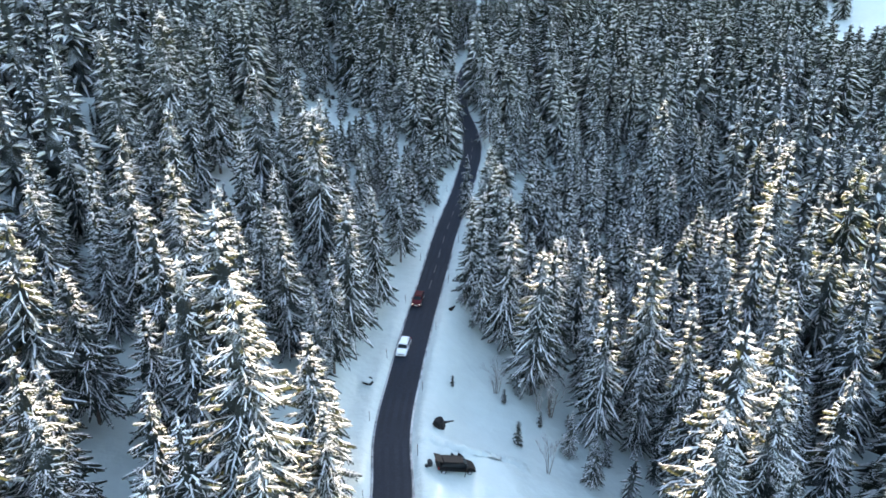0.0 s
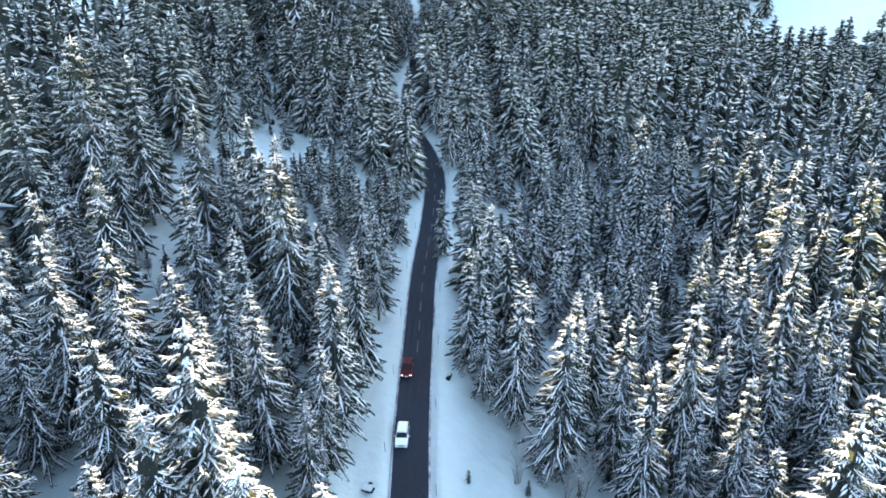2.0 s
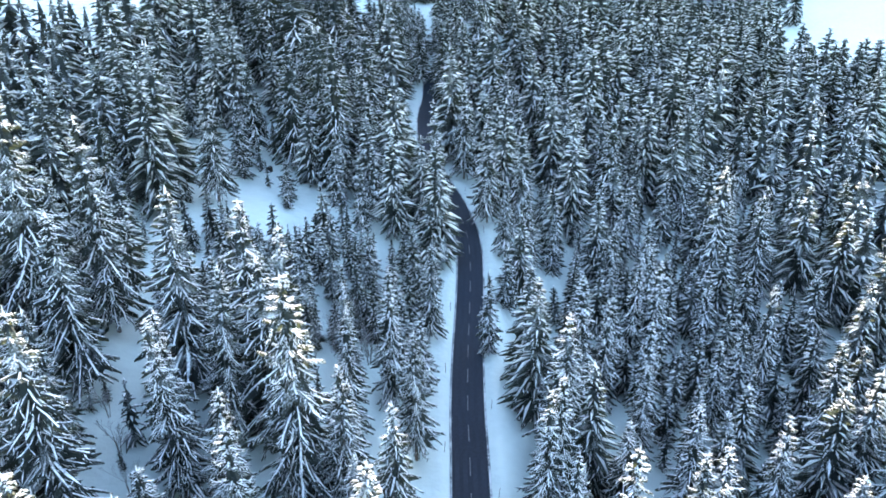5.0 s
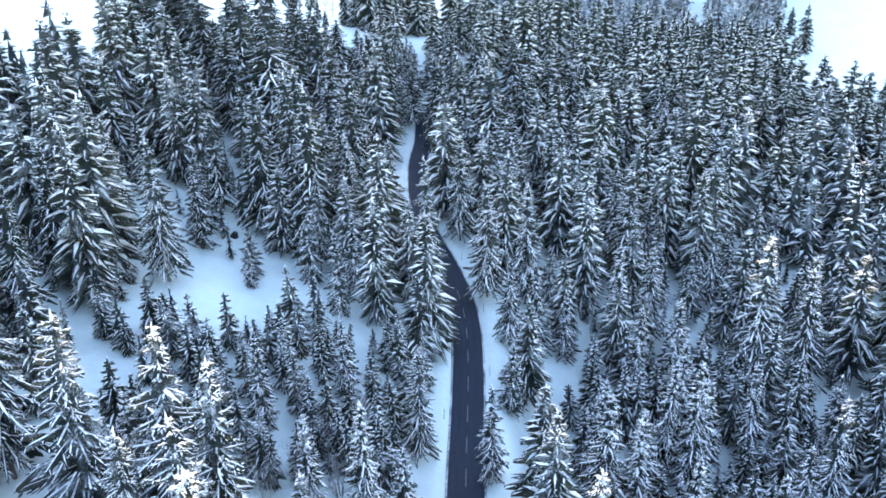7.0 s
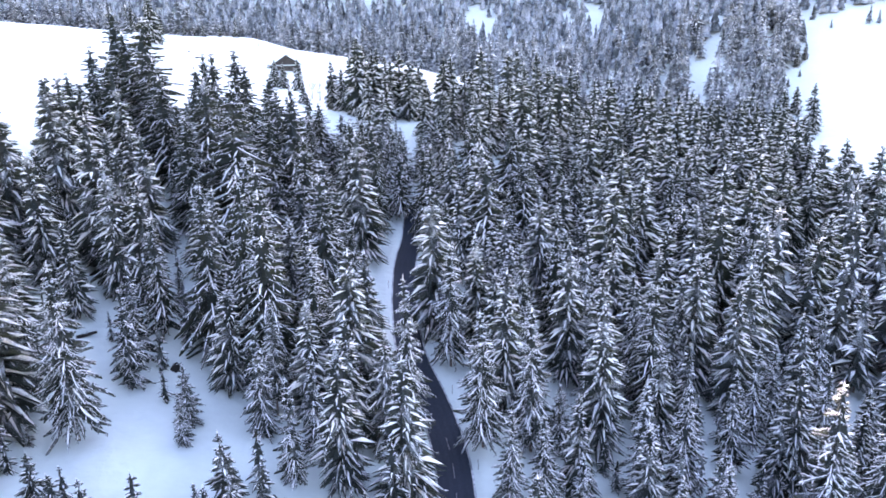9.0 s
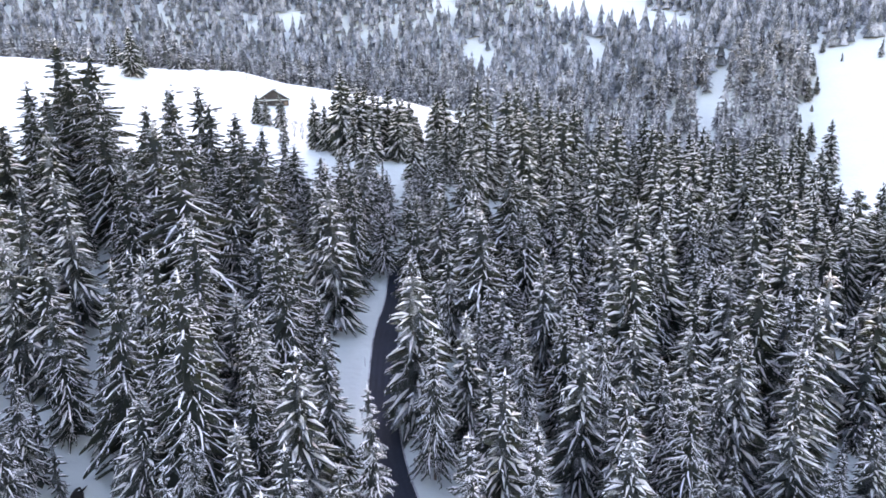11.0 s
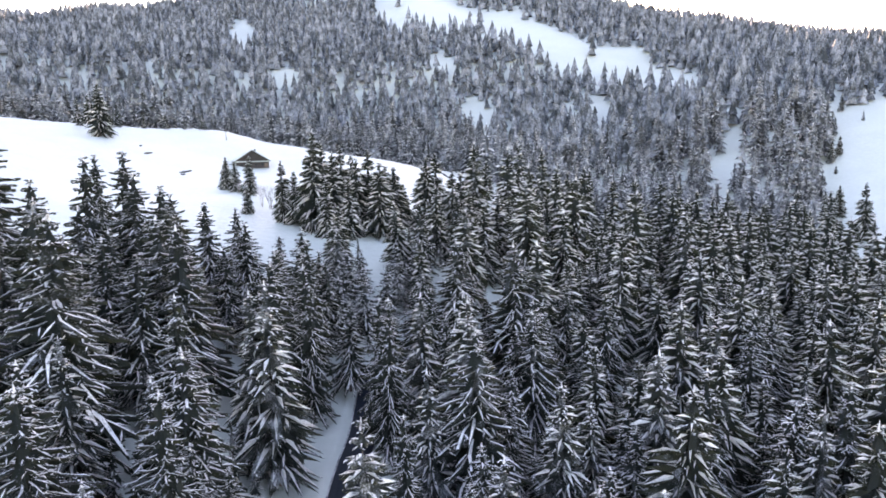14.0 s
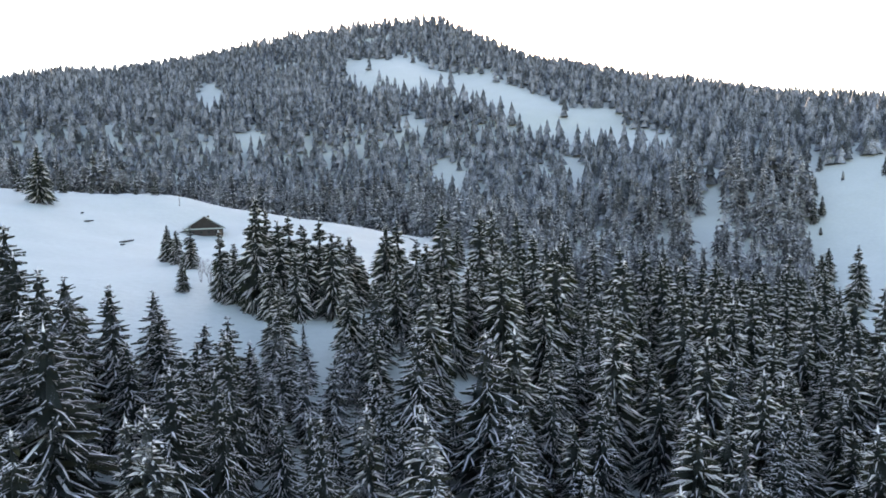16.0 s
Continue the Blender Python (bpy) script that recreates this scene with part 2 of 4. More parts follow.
rf = np.stack((q[:-1, :-1], q[:-1, 1:], q[1:, 1:], q[1:, :-1]), -1).reshape(-1, 4)
road = new("road", mesh_from("road", rv, rf, [ASPHALT, TRACKS, SLUSH], np.tile(kinds, len(ry) - 1), smooth=True))
tagged(road, "dark wet asphalt mountain road ploughed clear of snow", "road", kind="structure")

# ---- conifers ----
UP = np.array((0, 0, 1.0))


class Heap:
    """Triangles gathered into one mesh, with a number for the material of each."""

    def __init__(self):
        self.v, self.f, self.m, self.n = [], [], [], 0

    def add(self, verts, tris, mat):
        self.v.append(np.asarray(verts, float))
        self.f.append(np.asarray(tris) + self.n)
        self.m.append(np.full(len(tris), mat))
        self.n += len(verts)

    def arrays(self):
        return np.concatenate(self.v), np.concatenate(self.f), np.concatenate(self.m)


def spray(heap, base, way, width, mat, lift=0.0, bow=0.0, tilt=0.0):
    """A short flat twig: a lozenge from its base to its tip."""
    side = np.cross(way, UP)
    side = (side / (np.linalg.norm(side) + 1e-9) * math.cos(tilt) + UP * math.sin(tilt)) * width
    mid = base + way * 0.5 + UP * (lift + bow)
    up = UP * lift
    heap.add(np.array((base + up, mid + side, base + way + up, mid - side)), [(0, 1, 2), (0, 2, 3)], mat)


def ribbon(heap, one, two, mat):
    """A strip between two lines of as many points."""
    k = len(one)
    heap.add(np.concatenate((one, two)), [t for i in range(k - 1) for t in ((i, i + 1, k + i + 1), (i, k + i + 1, k + i))], mat)


def spruce(seed, high, wide, tiers, per, fingers, segs, snow, bare=0.06, trunk_sides=6, fat=1.0, droop=1.0):
    """A spruce of tapered trunk and whorls of drooping fronds with snow lying on them: needles 0, snow 1, bark 2."""
    rng = np.random.default_rng(seed)
    heap = Heap()
    a = np.arange(trunk_sides) * 2 * math.pi / trunk_sides
    ring = np.stack((np.cos(a), np.sin(a), 0 * a), -1)
    r0 = 0.010 * high + 0.05
    levels = [(-1.5, r0 * 1.25), (0.5, r0), (high * 0.5, r0 * 0.6), (high * 0.97, 0.03)]
    v = np.concatenate([ring * r + UP * z for z, r in levels])
    t = []
    for L in range(3):
        for i in range(trunk_sides):
            j = (i + 1) % trunk_sides
            p, n = L * trunk_sides, (L + 1) * trunk_sides
            t += [(p + i, p + j, n + j), (p + i, n + j, n + i)]
    heap.add(v, t, 2)

    def reach_at(u):
        return wide * (min(1, 0.72 + 1.2 * u) * (1 - u) ** 0.8 + 0.02)

    # shaded inner twigs round the trunk, in ragged skirts, and the leading shoot
    skirts, pts = max(5, tiers // 3), 9 if segs > 1 else 6
    for k in range(skirts):
        u = (k + rng.uniform(0, 0.4)) / skirts
        z = high * (bare + (1 - bare) * u)
        r = reach_at(u) * 0.55 * np.where(np.arange(pts) % 2, 0.4, 1.0) * rng.uniform(0.6, 1.2, pts)
        b = np.arange(pts) * 6.283 / pts + rng.uniform(0, 6)
        skirt = np.stack((np.cos(b) * r, np.sin(b) * r, z - 0.7 * r + rng.uniform(-0.5, 0.5, pts)), -1)
        heap.add(np.concatenate((skirt, [(0, 0, min(high * 0.96, z + high * 1.0 / skirts))])), [(i, (i + 1) % pts, pts) for i in range(pts)], 0)
    b = np.arange(4) * 6.283 / 4
    for r, z0, z1, m in ((0.016 * wide + 0.08, 0.93, 1.0, 0), (0.016 * wide + 0.07, 0.955, 1.004, 1)):
        heap.add(np.concatenate((np.stack((np.cos(b) * r, np.sin(b) * r, np.full(4, high * z0) + rng.uniform(-0.2, 0.2, 4)), -1), [(0, 0, high * z1)])), [(i, (i + 1) % 4, 4) for i in range(4)], m)
    lop, lean = rng.uniform(0, 6.28), rng.uniform(0.0, 0.18)
    s = np.linspace(0, 1, segs + 1)
    shape = np.interp(s, (0, 0.4, 0.75, 1), (0.4, 1.0, 0.8, 0.15))
    for k in range(tiers):
        u = min(max((k + rng.uniform(-0.45, 0.45)) / tiers, 0), 0.985)
        z = high * (bare + (1 - bare) * u)
        reach = reach_at(u)
        n = max(4, int(round(per * (1 - 0.4 * u))))
        turn = rng.uniform(0, 6.28)
        for i in range(n):
            ang = turn + i * 6.283 / n + rng.uniform(-0.5, 0.5)
            length = reach * rng.uniform(0.7, 1.15) * (1 + lean * math.cos(ang - lop))
            out = np.array((math.cos(ang), math.sin(ang), 0))
            across = np.array((-out[1], out[0], 0))
            fall = (0.98 - 0.42 * u) * rng.uniform(0.75, 1.2) * droop
            rise = 0.12 + 0.35 * u
            zz = z + rng.uniform(-0.35, 0.35) + length * (rise * s - fall * s**1.5 + 0.20 * s**4)
            path = out * (s[:, None] * length * 0.97) + UP * zz[:, None]
            path[1:] += rng.normal(0, 0.04 * length, (segs, 3))
            half = (0.055 * length + 0.10) * fat
            load = min(snow * rng.uniform(0.6, 1.25) * (0.85 + 0.35 * u), 1.6)

            def rag(low=0.55, high=1.2):
                return rng.uniform(low, high, segs + 1)[:, None]

            # needles along the bough, the fringe that hangs below it, and the snow that lies on it
            w = (half * shape)[:, None]
            if segs > 1:
                ribbon(heap, path + across * w * rag(), path - across * w * rag(), 0)
                ribbon(heap, path, path - UP * (0.16 + 0.11 * length * shape[:, None]) * fat * rag(0.3, 1.3) + across * w * rng.uniform(-0.8, 0.8), 0)
            else:
                tip = rng.uniform(-0.5, 0.5)
                spray(heap, path[0], path[1] - path[0], half * 1.2, 0, 0.0, 0.12 * length, tip)
                if fingers:
                    spray(heap, path[0] - UP * 0.12 * length, path[1] - path[0], half * 0.9, 0, 0.0, 0.0, 1.4)
            f0 = rng.uniform(0.0, 0.25)
            at = f0 + (rng.uniform(0.88, 1.0) - f0) * s
            lie = np.stack([np.interp(at, s, path[:, c]) for c in range(3)], -1) + UP * (0.05 + 0.3 * half)
            if segs > 1:
                w = 0.38 * half * load * np.interp(at, (0, 0.5, 0.85, 1), (0.7, 1.0, 0.9, 0.25))[:, None]
                ribbon(heap, lie + across * w * rag(0.3), lie - across * w * rag(0.3), 1)
            else:
                spray(heap, lie[0], lie[1] - lie[0], 0.36 * half * load, 1, 0.0, 0.12 * length, tip)
            # side twigs in a fishbone, each with its line of snow
            for g in range(fingers):
                f = min(0.16 + 0.82 * (g + rng.uniform(0, 1.0)) / max(1, fingers), 0.97)
                sgn = 1 if g % 2 else -1
                base = np.array([np.interp(f, s, path[:, c]) for c in range(3)])
                tl = (0.22 + (0.36 if segs < 3 else 0.27) * length * (1.1 - f)) * rng.uniform(0.6, 1.35)
                way = (out * rng.uniform(0.5, 0.9) + across * sgn * rng.uniform(0.55, 1.0) - UP * (0.05 + 0.6 * fall * rng.uniform(0.5, 1.2))) * tl
                tilt = sgn * rng.uniform(-0.3, 0.9)
                spray(heap, base, way, (0.14 * tl + 0.06) * fat, 0, 0.0, 0.0, tilt)
                spray(heap, base + way * rng.uniform(0, 0.15), way * rng.uniform(0.65, 0.98), (0.034 * tl + 0.028) * fat * load, 1, 0.06, 0.05, rng.uniform(-0.5, 0.5))
    return heap.arrays()


def cone_tree(seed, high, wide, tiers, sides):
    """A far conifer: ragged skirts of branches one above the other."""
    rng = np.random.default_rng(seed)
    heap = Heap()
    for k in range(tiers):
        u = k / tiers
        z0 = high * (0.06 + 0.94 * u)
        top = min(high, z0 + high * 1.6 / tiers)
        r = wide * (1 - u) ** 0.85 + 0.1
        a = np.arange(sides) * 6.283 / sides + rng.uniform(0, 6.28)
        rr = r * np.where(np.arange(sides) % 2, 0.6, 1.1) * rng.uniform(0.75, 1.25, sides)
        ring = np.stack((np.cos(a) * rr, np.sin(a) * rr, z0 + rng.uniform(-0.6, 0.6, sides) - 0.15 * rr), -1)
        heap.add(np.concatenate((ring, [(0, 0, top)])), [(i, (i + 1) % sides, sides) for i in range(sides)], 0)
    return heap.arrays()


def scatter(kinds, spots, name, mats, rng):
    """Many trees as one mesh: spots are rows of x, y, scale."""
    vs, fs, ms, n = [], [], [], 0
    pick = rng.integers(0, len(kinds), len(spots))
    z = ground_z(spots[:, 0], spots[:, 1])
    for k, (v, f, m) in enumerate(kinds):
        mine = np.nonzero(pick == k)[0]
        if not len(mine):
            continue
        a = rng.uniform(0, 6.283, len(mine))
        c, s = np.cos(a)[:, None], np.sin(a)[:, None]
        sc = spots[mine, 2][:, None]
        fat = sc * rng.uniform(0.92, 1.2, len(mine))[:, None]
        lean = rng.normal(0, 0.02, (len(mine), 2))
        x = (v[:, 0] * c - v[:, 1] * s) * fat + spots[mine, 0][:, None] + lean[:, :1] * v[:, 2]
        y = (v[:, 0] * s + v[:, 1] * c) * fat + spots[mine, 1][:, None] + lean[:, 1:] * v[:, 2]
        zz = v[:, 2] * sc + z[mine][:, None]
        vs.append(np.stack((x, y, zz), -1).reshape(-1, 3))
        fs.append((f[None] + (np.arange(len(mine)) * len(v))[:, None, None]).reshape(-1, 3) + n)
        ms.append(np.tile(m, len(mine)))
        n += len(mine) * len(v)
    return new(name, mesh_from(name, np.concatenate(vs), np.concatenate(fs), mats, np.concatenate(ms)))


def blob(x, y, cx, cy, rx, ry, turn=0.0):
    """Below 1 inside an oval."""
    c, s = math.cos(radians(turn)), math.sin(radians(turn))
    dx, dy = x - cx, y - cy
    return np.hypot((dx * c + dy * s) / rx, (dy * c - dx * s) / ry)


def wooded(x, y):
    """Where trees may stand: clear of the road, its verges, the glades and the meadows."""
    d = x - road_x(y)
    wob = 1.0 * np.sin(0.13 * y) + 0.6 * np.sin(0.37 * y + 1)
    right = ROAD_HALF + 3.9 + wob + np.interp(y, (60, 75, 90, 105, 120), (30, 28, 17, 6, 0))
    left = ROAD_HALF + wob + np.interp(y, (134, 142, 176, 184), (4.6, 2.6, 2.6, 4.6))
    ok = (d > right) | (d < -left) | (y > 296)
    for cx, cy, rx_, ry_, turn in GLADES:
        ok &= blob(x, y, cx, cy, rx_, ry_, turn) > 1 + 0.25 * np.sin(0.35 * x) * np.sin(0.3 * y)
    edge = np.interp(x, (-400, -110, -75, -55, -40, -20, 0, 20, 30, 42, 50, 60, 73, 89, 100), (225, 245, 255, 288, 318, 330, 334, 350, 370, 384, 408, 431, 465, 494, 525))
    ok &= ~((x < 100) & (y > edge) & (y < 668 + 0.12 * x) & (y < 700 - 1.9 * (x - 20)))
    ok &= ~((x > np.interp(y, (330, 406, 434, 500, 535, 573, 643), (165, 200, 209, 249, 272, 301, 354))) & (y > 330) & (y < np.interp(x, (350, 375, 420, 600), (645, 606, 575, 560))) & (x < 700))
    # lone trees that stand on the open slopes of the mountain
    stray = np.sin(12.9898 * np.round(x) + 78.233 * np.round(y)) * 43758.5453
    return ok | ((stray - np.floor(stray) < 0.025) & (y > 760) & (x > -120))


# oval clearings: middle, half-widths, turn
NEAR_GLADES = [(-45, 213, 4.5, 12, 25), (-54, 240, 4, 8, 20), (-40, 66, 5, 7, 0), (-48, 79, 4, 5, 0), (-31, 63, 4, 5, 0), (-30, 192, 12, 15, 0), (-38, 201, 8, 9, 0), (-23, 202, 5, 7, 0), (-51, 181, 3, 5, 0), (-39, 117, 3.5, 13, 0), (-47, 142, 3.5, 10, 20), (-43, 164, 3, 9, 0), (-57, 126, 4, 4, 0), (-50, 233, 4, 12, 20), (21, 192, 4, 9, 0), (17, 168, 4, 9, 0), (-4, 240, 5, 16, 0)]
FAR_GLADES = [(92, 1165, 38, 125, 0), (140, 1130, 46, 135, 0), (190, 1040, 44, 130, 12), (238, 930, 40, 78, 0), (282, 858, 38, 66, 0), (306, 795, 20, 52, 0), (125, 1405, 42, 32, 0), (-20, 1268, 30, 36, 0), (-200, 1242, 24, 26, 0),
              (-105, 1075, 16, 92, 8)]
GAPS = [(128, 800, 18, 42, 0), (225, 762, 9, 54, -20), (142, 720, 10, 16, 0), (203, 772, 11, 22, 0), (108, 910, 13, 24, 0), (-46, 892, 12, 20, 0), (292, 692, 9, 20, 0), (279, 640, 8, 30, -28), (258, 606, 8, 24, -20), (236, 580, 7, 28, -30), (224, 554, 7, 18, 0)]
GLADES = NEAR_GLADES + FAR_GLADES + GAPS


def spots(x0, x1, y0, y1, gap, seed, lo=0.7, hi=1.15):
    """Places and sizes for trees on a loose, shaken grid."""
    rng = np.random.default_rng(seed)
    x, y = np.meshgrid(np.arange(x0, x1, gap), np.arange(y0, y1, gap * 0.9))
    x = x + (np.arange(x.shape[0]) % 2)[:, None] * gap / 2
    x, y = x.ravel(), y.ravel()
    x = x + rng.uniform(-0.42, 0.42, x.size) * gap
    y = y + rng.uniform(-0.42, 0.42, x.size) * gap
    keep = wooded(x, y)
    return np.stack((x, y, rng.uniform(lo, hi, x.size)), -1)[keep]


# single trees: x, y, height
LEFT_BANK = [(-27.8, 193.4, 7.9), (-12.3, 59.5, 19.2), (-36.5, 51.7, 24.6), (-22.0, 41.0, 24.5), (-18.0, 39.0, 23.4), (-43.0, 73.5, 21.7), (-48, 60, 25.6), (-21.7, 106.4, 13.2), (-23.5, 95.0, 24.7), (-44.9, 97.0, 26.9), (-33.2, 143.6, 18.8), (-23.1, 161.0, 14.4), (-12.8, 168.4, 12.1), (-34.2, 71.7, 19.8), (-27.8, 99.1, 23.6), (-34.7, 162.1, 8.5), (-42.4, 152.7, 11.8), (-8.6, 133.0, 20.0), (-28.1, 114.6, 22.0)]
LEFT_BANK_MORE = [(-10.6, 142.9, 21.3), (-30.9, 130.9, 25.1), (-35.9, 127.3, 21.7), (-48.4, 149.8, 30.7), (-55.3, 144.9, 33.6), (-54.1, 173.7, 23.5)]
RIGHT_BANK = [(30.8, 92.6, 22.6), (55.0, 105.7, 30.4), (6.8, 114.1, 19.8), (51.7, 127.5, 25.1), (51.9, 119.5, 29.9), (46.6, 101.6, 26.6), (26.8, 142.9, 20.4), (33.2, 101.1, 33.1), (34.5, 71.4, 35.8), (24.1, 136.5, 17.4), (45.0, 147.7, 17.7), (25.7, 154.9, 18.4), (5.2, 119.6, 22.1), (24.9, 103.9, 28.4), (54.3, 113.5, 34.7), (46.8, 163.8, 17.9), (38.4, 143.1, 17.9), (7.6, 122.8, 23.3), (41.1, 138.5, 16.7), (81.8, 135.1, 36.0), (36.8, 123.2, 21.7), (50.9, 150.7, 22.5), (21.8, 160.3, 20.5), (34.9, 158.7, 21.2)]
RIGHT_BANK_MORE = [(65.6, 97.0, 29.7), (70.0, 141.4, 36.5), (33.0, 175.9, 18.3), (19.1, 151.6, 22.6), (38.1, 169.3, 17.2), (38.5, 67.9, 31.5), (62.9, 166.8, 13.1), (11.1, 169.4, 11.9), (5.6, 155.8, 14.3), (63.2, 114.9, 32.3)]
LEFT_WOOD = [(3.2, 289.0, 28.1), (2.4, 302.0, 27.2), (-3.0, 296.0, 25.9), (-63.0, 312.0, 35.8), (-53.7, 304.0, 36.0), (-58.5, 307.0, 31.9), (-66.0, 301.0, 27.1), (-60.0, 295.0, 26.3), (-50.5, 296.0, 28.3), (-46.5, 287.0, 26.9), (-68.0, 290.0, 22.3), (-45.6, 341.0, 23.3), (-13.9, 267.4, 27.0), (-28.4, 287.1, 24.6), (-10.7, 192.9, 15.4), (-31.0, 315.0, 27.1), (-13.1, 187.9, 14.9), (-28.0, 198.3, 9.4), (-17.9, 210.6, 32.1), (-33.4, 320.7, 29.7), (-22.6, 241.2, 28.1), (-59.2, 242.8, 21.0), (-39.0, 287.7, 31.1)]
LEFT_WOOD_MORE = [(-19.4, 227.6, 21.9), (-37.8, 208.0, 15.2), (-28.3, 265.0, 35.3), (0.1, 188.4, 12.4), (-36.6, 224.6, 20.2), (-0.0, 210.1, 7.0), (-11.5, 324.2, 17.5), (-9.6, 241.0, 27.5), (0.1, 312.4, 20.0), (-4.6, 201.8, 15.2), (-3.9, 313.6, 18.8), (-16.5, 202.5, 18.5), (-10.9, 215.4, 22.7), (-9.1, 250.9, 27.6), (-48.6, 199.9, 24.4), (-38.3, 266.1, 25.6), (-8.2, 244.9, 19.6), (-54.6, 189.0, 22.9)]
RIGHT_WOOD = [(45.9, 221.8, 22.1), (59.8, 260.9, 28.7), (44.9, 212.3, 25.4), (42.9, 193.9, 18.9), (36.4, 194.0, 19.0), (40.7, 178.3, 18.1), (35.2, 235.3, 24.3), (47.9, 256.6, 20.4), (47.9, 302.2, 19.7), (14.4, 280.6, 25.4), (24.5, 186.3, 12.2), (25.9, 201.7, 12.0), (25.2, 216.4, 17.8), (7.4, 330.5, 15.5), (53.7, 200.0, 18.3), (32.6, 267.5, 16.9), (46.8, 298.3, 19.3), (26.0, 235.7, 20.6), (25.9, 250.7, 19.5), (46.7, 323.0, 8.3), (54.3, 308.4, 21.2), (59.5, 299.6, 23.0), (24.6, 307.9, 19.7)]
RIGHT_WOOD_MORE = [(8.7, 323.0, 12.7), (55.2, 301.4, 14.2), (25.7, 304.2, 19.4), (49.7, 263.2, 19.1), (52.2, 288.4, 16.7)]
VALLEY_WOOD = [(68.9, 185.4, 23.8), (75.5, 260.4, 25.2), (89.4, 189.0, 25.0), (66.0, 181.0, 24.0), (85.8, 290.4, 25.8), (122.8, 310.3, 22.7), (91.6, 294.8, 24.5), (95.8, 320.9, 25.2), (67.6, 211.1, 17.6), (98.3, 229.7, 20.3), (116.7, 322.7, 21.2), (98.7, 292.6, 22.7), (84.6, 222.7, 18.8), (109.0, 302.4, 18.4), (130.8, 205.6, 30.3), (88.2, 254.0, 29.1), (73.7, 230.6, 26.1), (127.1, 336.9, 20.8)]
FIELD_TREES = [(112.6, 348.8, 31.6), (103.9, 388.3, 24.5), (83.5, 359.7, 24.5), (266.6, 512.1, 17.1), (129.8, 398.3, 28.2), (196.3, 452.4, 16.5), (144.9, 411.3, 28.9)]
# the clump on the snow meadow below the barn, and the lone trees at its edges
MEADOW_TREES = [(-34, 446, 12.6), (-30, 440, 11.6), (-22, 421, 13.7), (-19, 388, 8.4), (-8, 378, 18.0), (-4, 376, 15.6), (1, 372, 27.6), (3, 378, 24.0), (7, 371, 21.6), (9, 378, 22.8), (13, 368, 20.4), (16, 372, 22.8), (19, 364, 20.4), (21, 370, 19.2), (24, 376, 18.0), (-1, 384, 19.2), (6, 386, 19.2), (12, 382, 20.4), (27, 381, 13.2), (5, 364, 15.6), (11, 362, 16.8), (33, 375, 22.8), (37, 380, 24.0), (40, 372, 21.6), (45, 384, 20.4)]
EDGE_TREES = [(19.1, 87.1, 8.5), (21.8, 81.3, 9.5), (25.0, 87.5, 5.5), (33, 352, 19), (38, 348, 20), (28, 341, 18), (46, 352, 19), (52, 366, 21), (56, 380, 20), (50, 392, 17), (44, 362, 20), (75, 498, 18), (84, 486, 17), (-111, 556, 27), (-131, 586, 17), (-102, 603, 8), (-90, 603, 9), (-116, 602, 14), (-70, 603, 13), (-80, 604, 8), (-140, 630, 19), (-163, 650, 13), (-128, 648, 10), (252, 474, 28), (237, 478, 26), (242, 478, 11), (352, 632, 12), (330, 610, 13)]
FIELD_EDGE = [(326, 602, 13), (304, 573, 14), (312, 577, 13), (299, 561, 5), (286, 553, 6), (276, 537, 6), (255, 508, 14), (352, 610, 7), (374, 600, 13), (379, 596, 10)]
SKIRT_TREES = [(-52, 100, 22), (-48, 92, 20), (-55, 108, 24), (-58, 97, 24), (-46, 103, 18), (-8, 306, 17), (-14, 312, 18), (2, 308, 16), (8, 314, 15), (13, 318, 15), (18, 322, 14), (-5, 330, 13), (10, 326, 13), (21, 330, 14), (26, 334, 13), (-22, 314, 18), (-26, 330, 14)]
LOWER_TALL = [(-19.3, 57.1, 32.2), (29.6, 62.0, 28.5), (-14.7, 69.0, 22.1), (-25.2, 73.1, 33.6), (44.6, 80.7, 34.2), (-36.7, 83.9, 26.3), (36.2, 91.4, 28.8), (-37.4, 93.8, 23.3), (-16.8, 93.8, 20.4), (-38.0, 98.0, 26.7), (55.0, 99.9, 28.4), (66.3, 102.5, 31.4), (17.9, 105.4, 27.0), (-26.5, 108.1, 24.0), (10.8, 110.8, 25.1), (19.9, 113.2, 24.4), (-17.3, 119.7, 22.4), (-21.8, 120.9, 31.8), (-35.0, 122.4, 23.5), (-48.4, 126.0, 20.0), (-54.9, 130.7, 19.4), (10.8, 132.2, 25.6), (51.1, 135.0, 24.1), (31.6, 135.5, 16.3), (15.0, 136.5, 17.3), (67.4, 136.8, 31.5), (-6.4, 146.7, 13.7), (23.1, 150.2, 20.5), (-3.3, 160.4, 17.0), (32.6, 162.5, 19.5)]
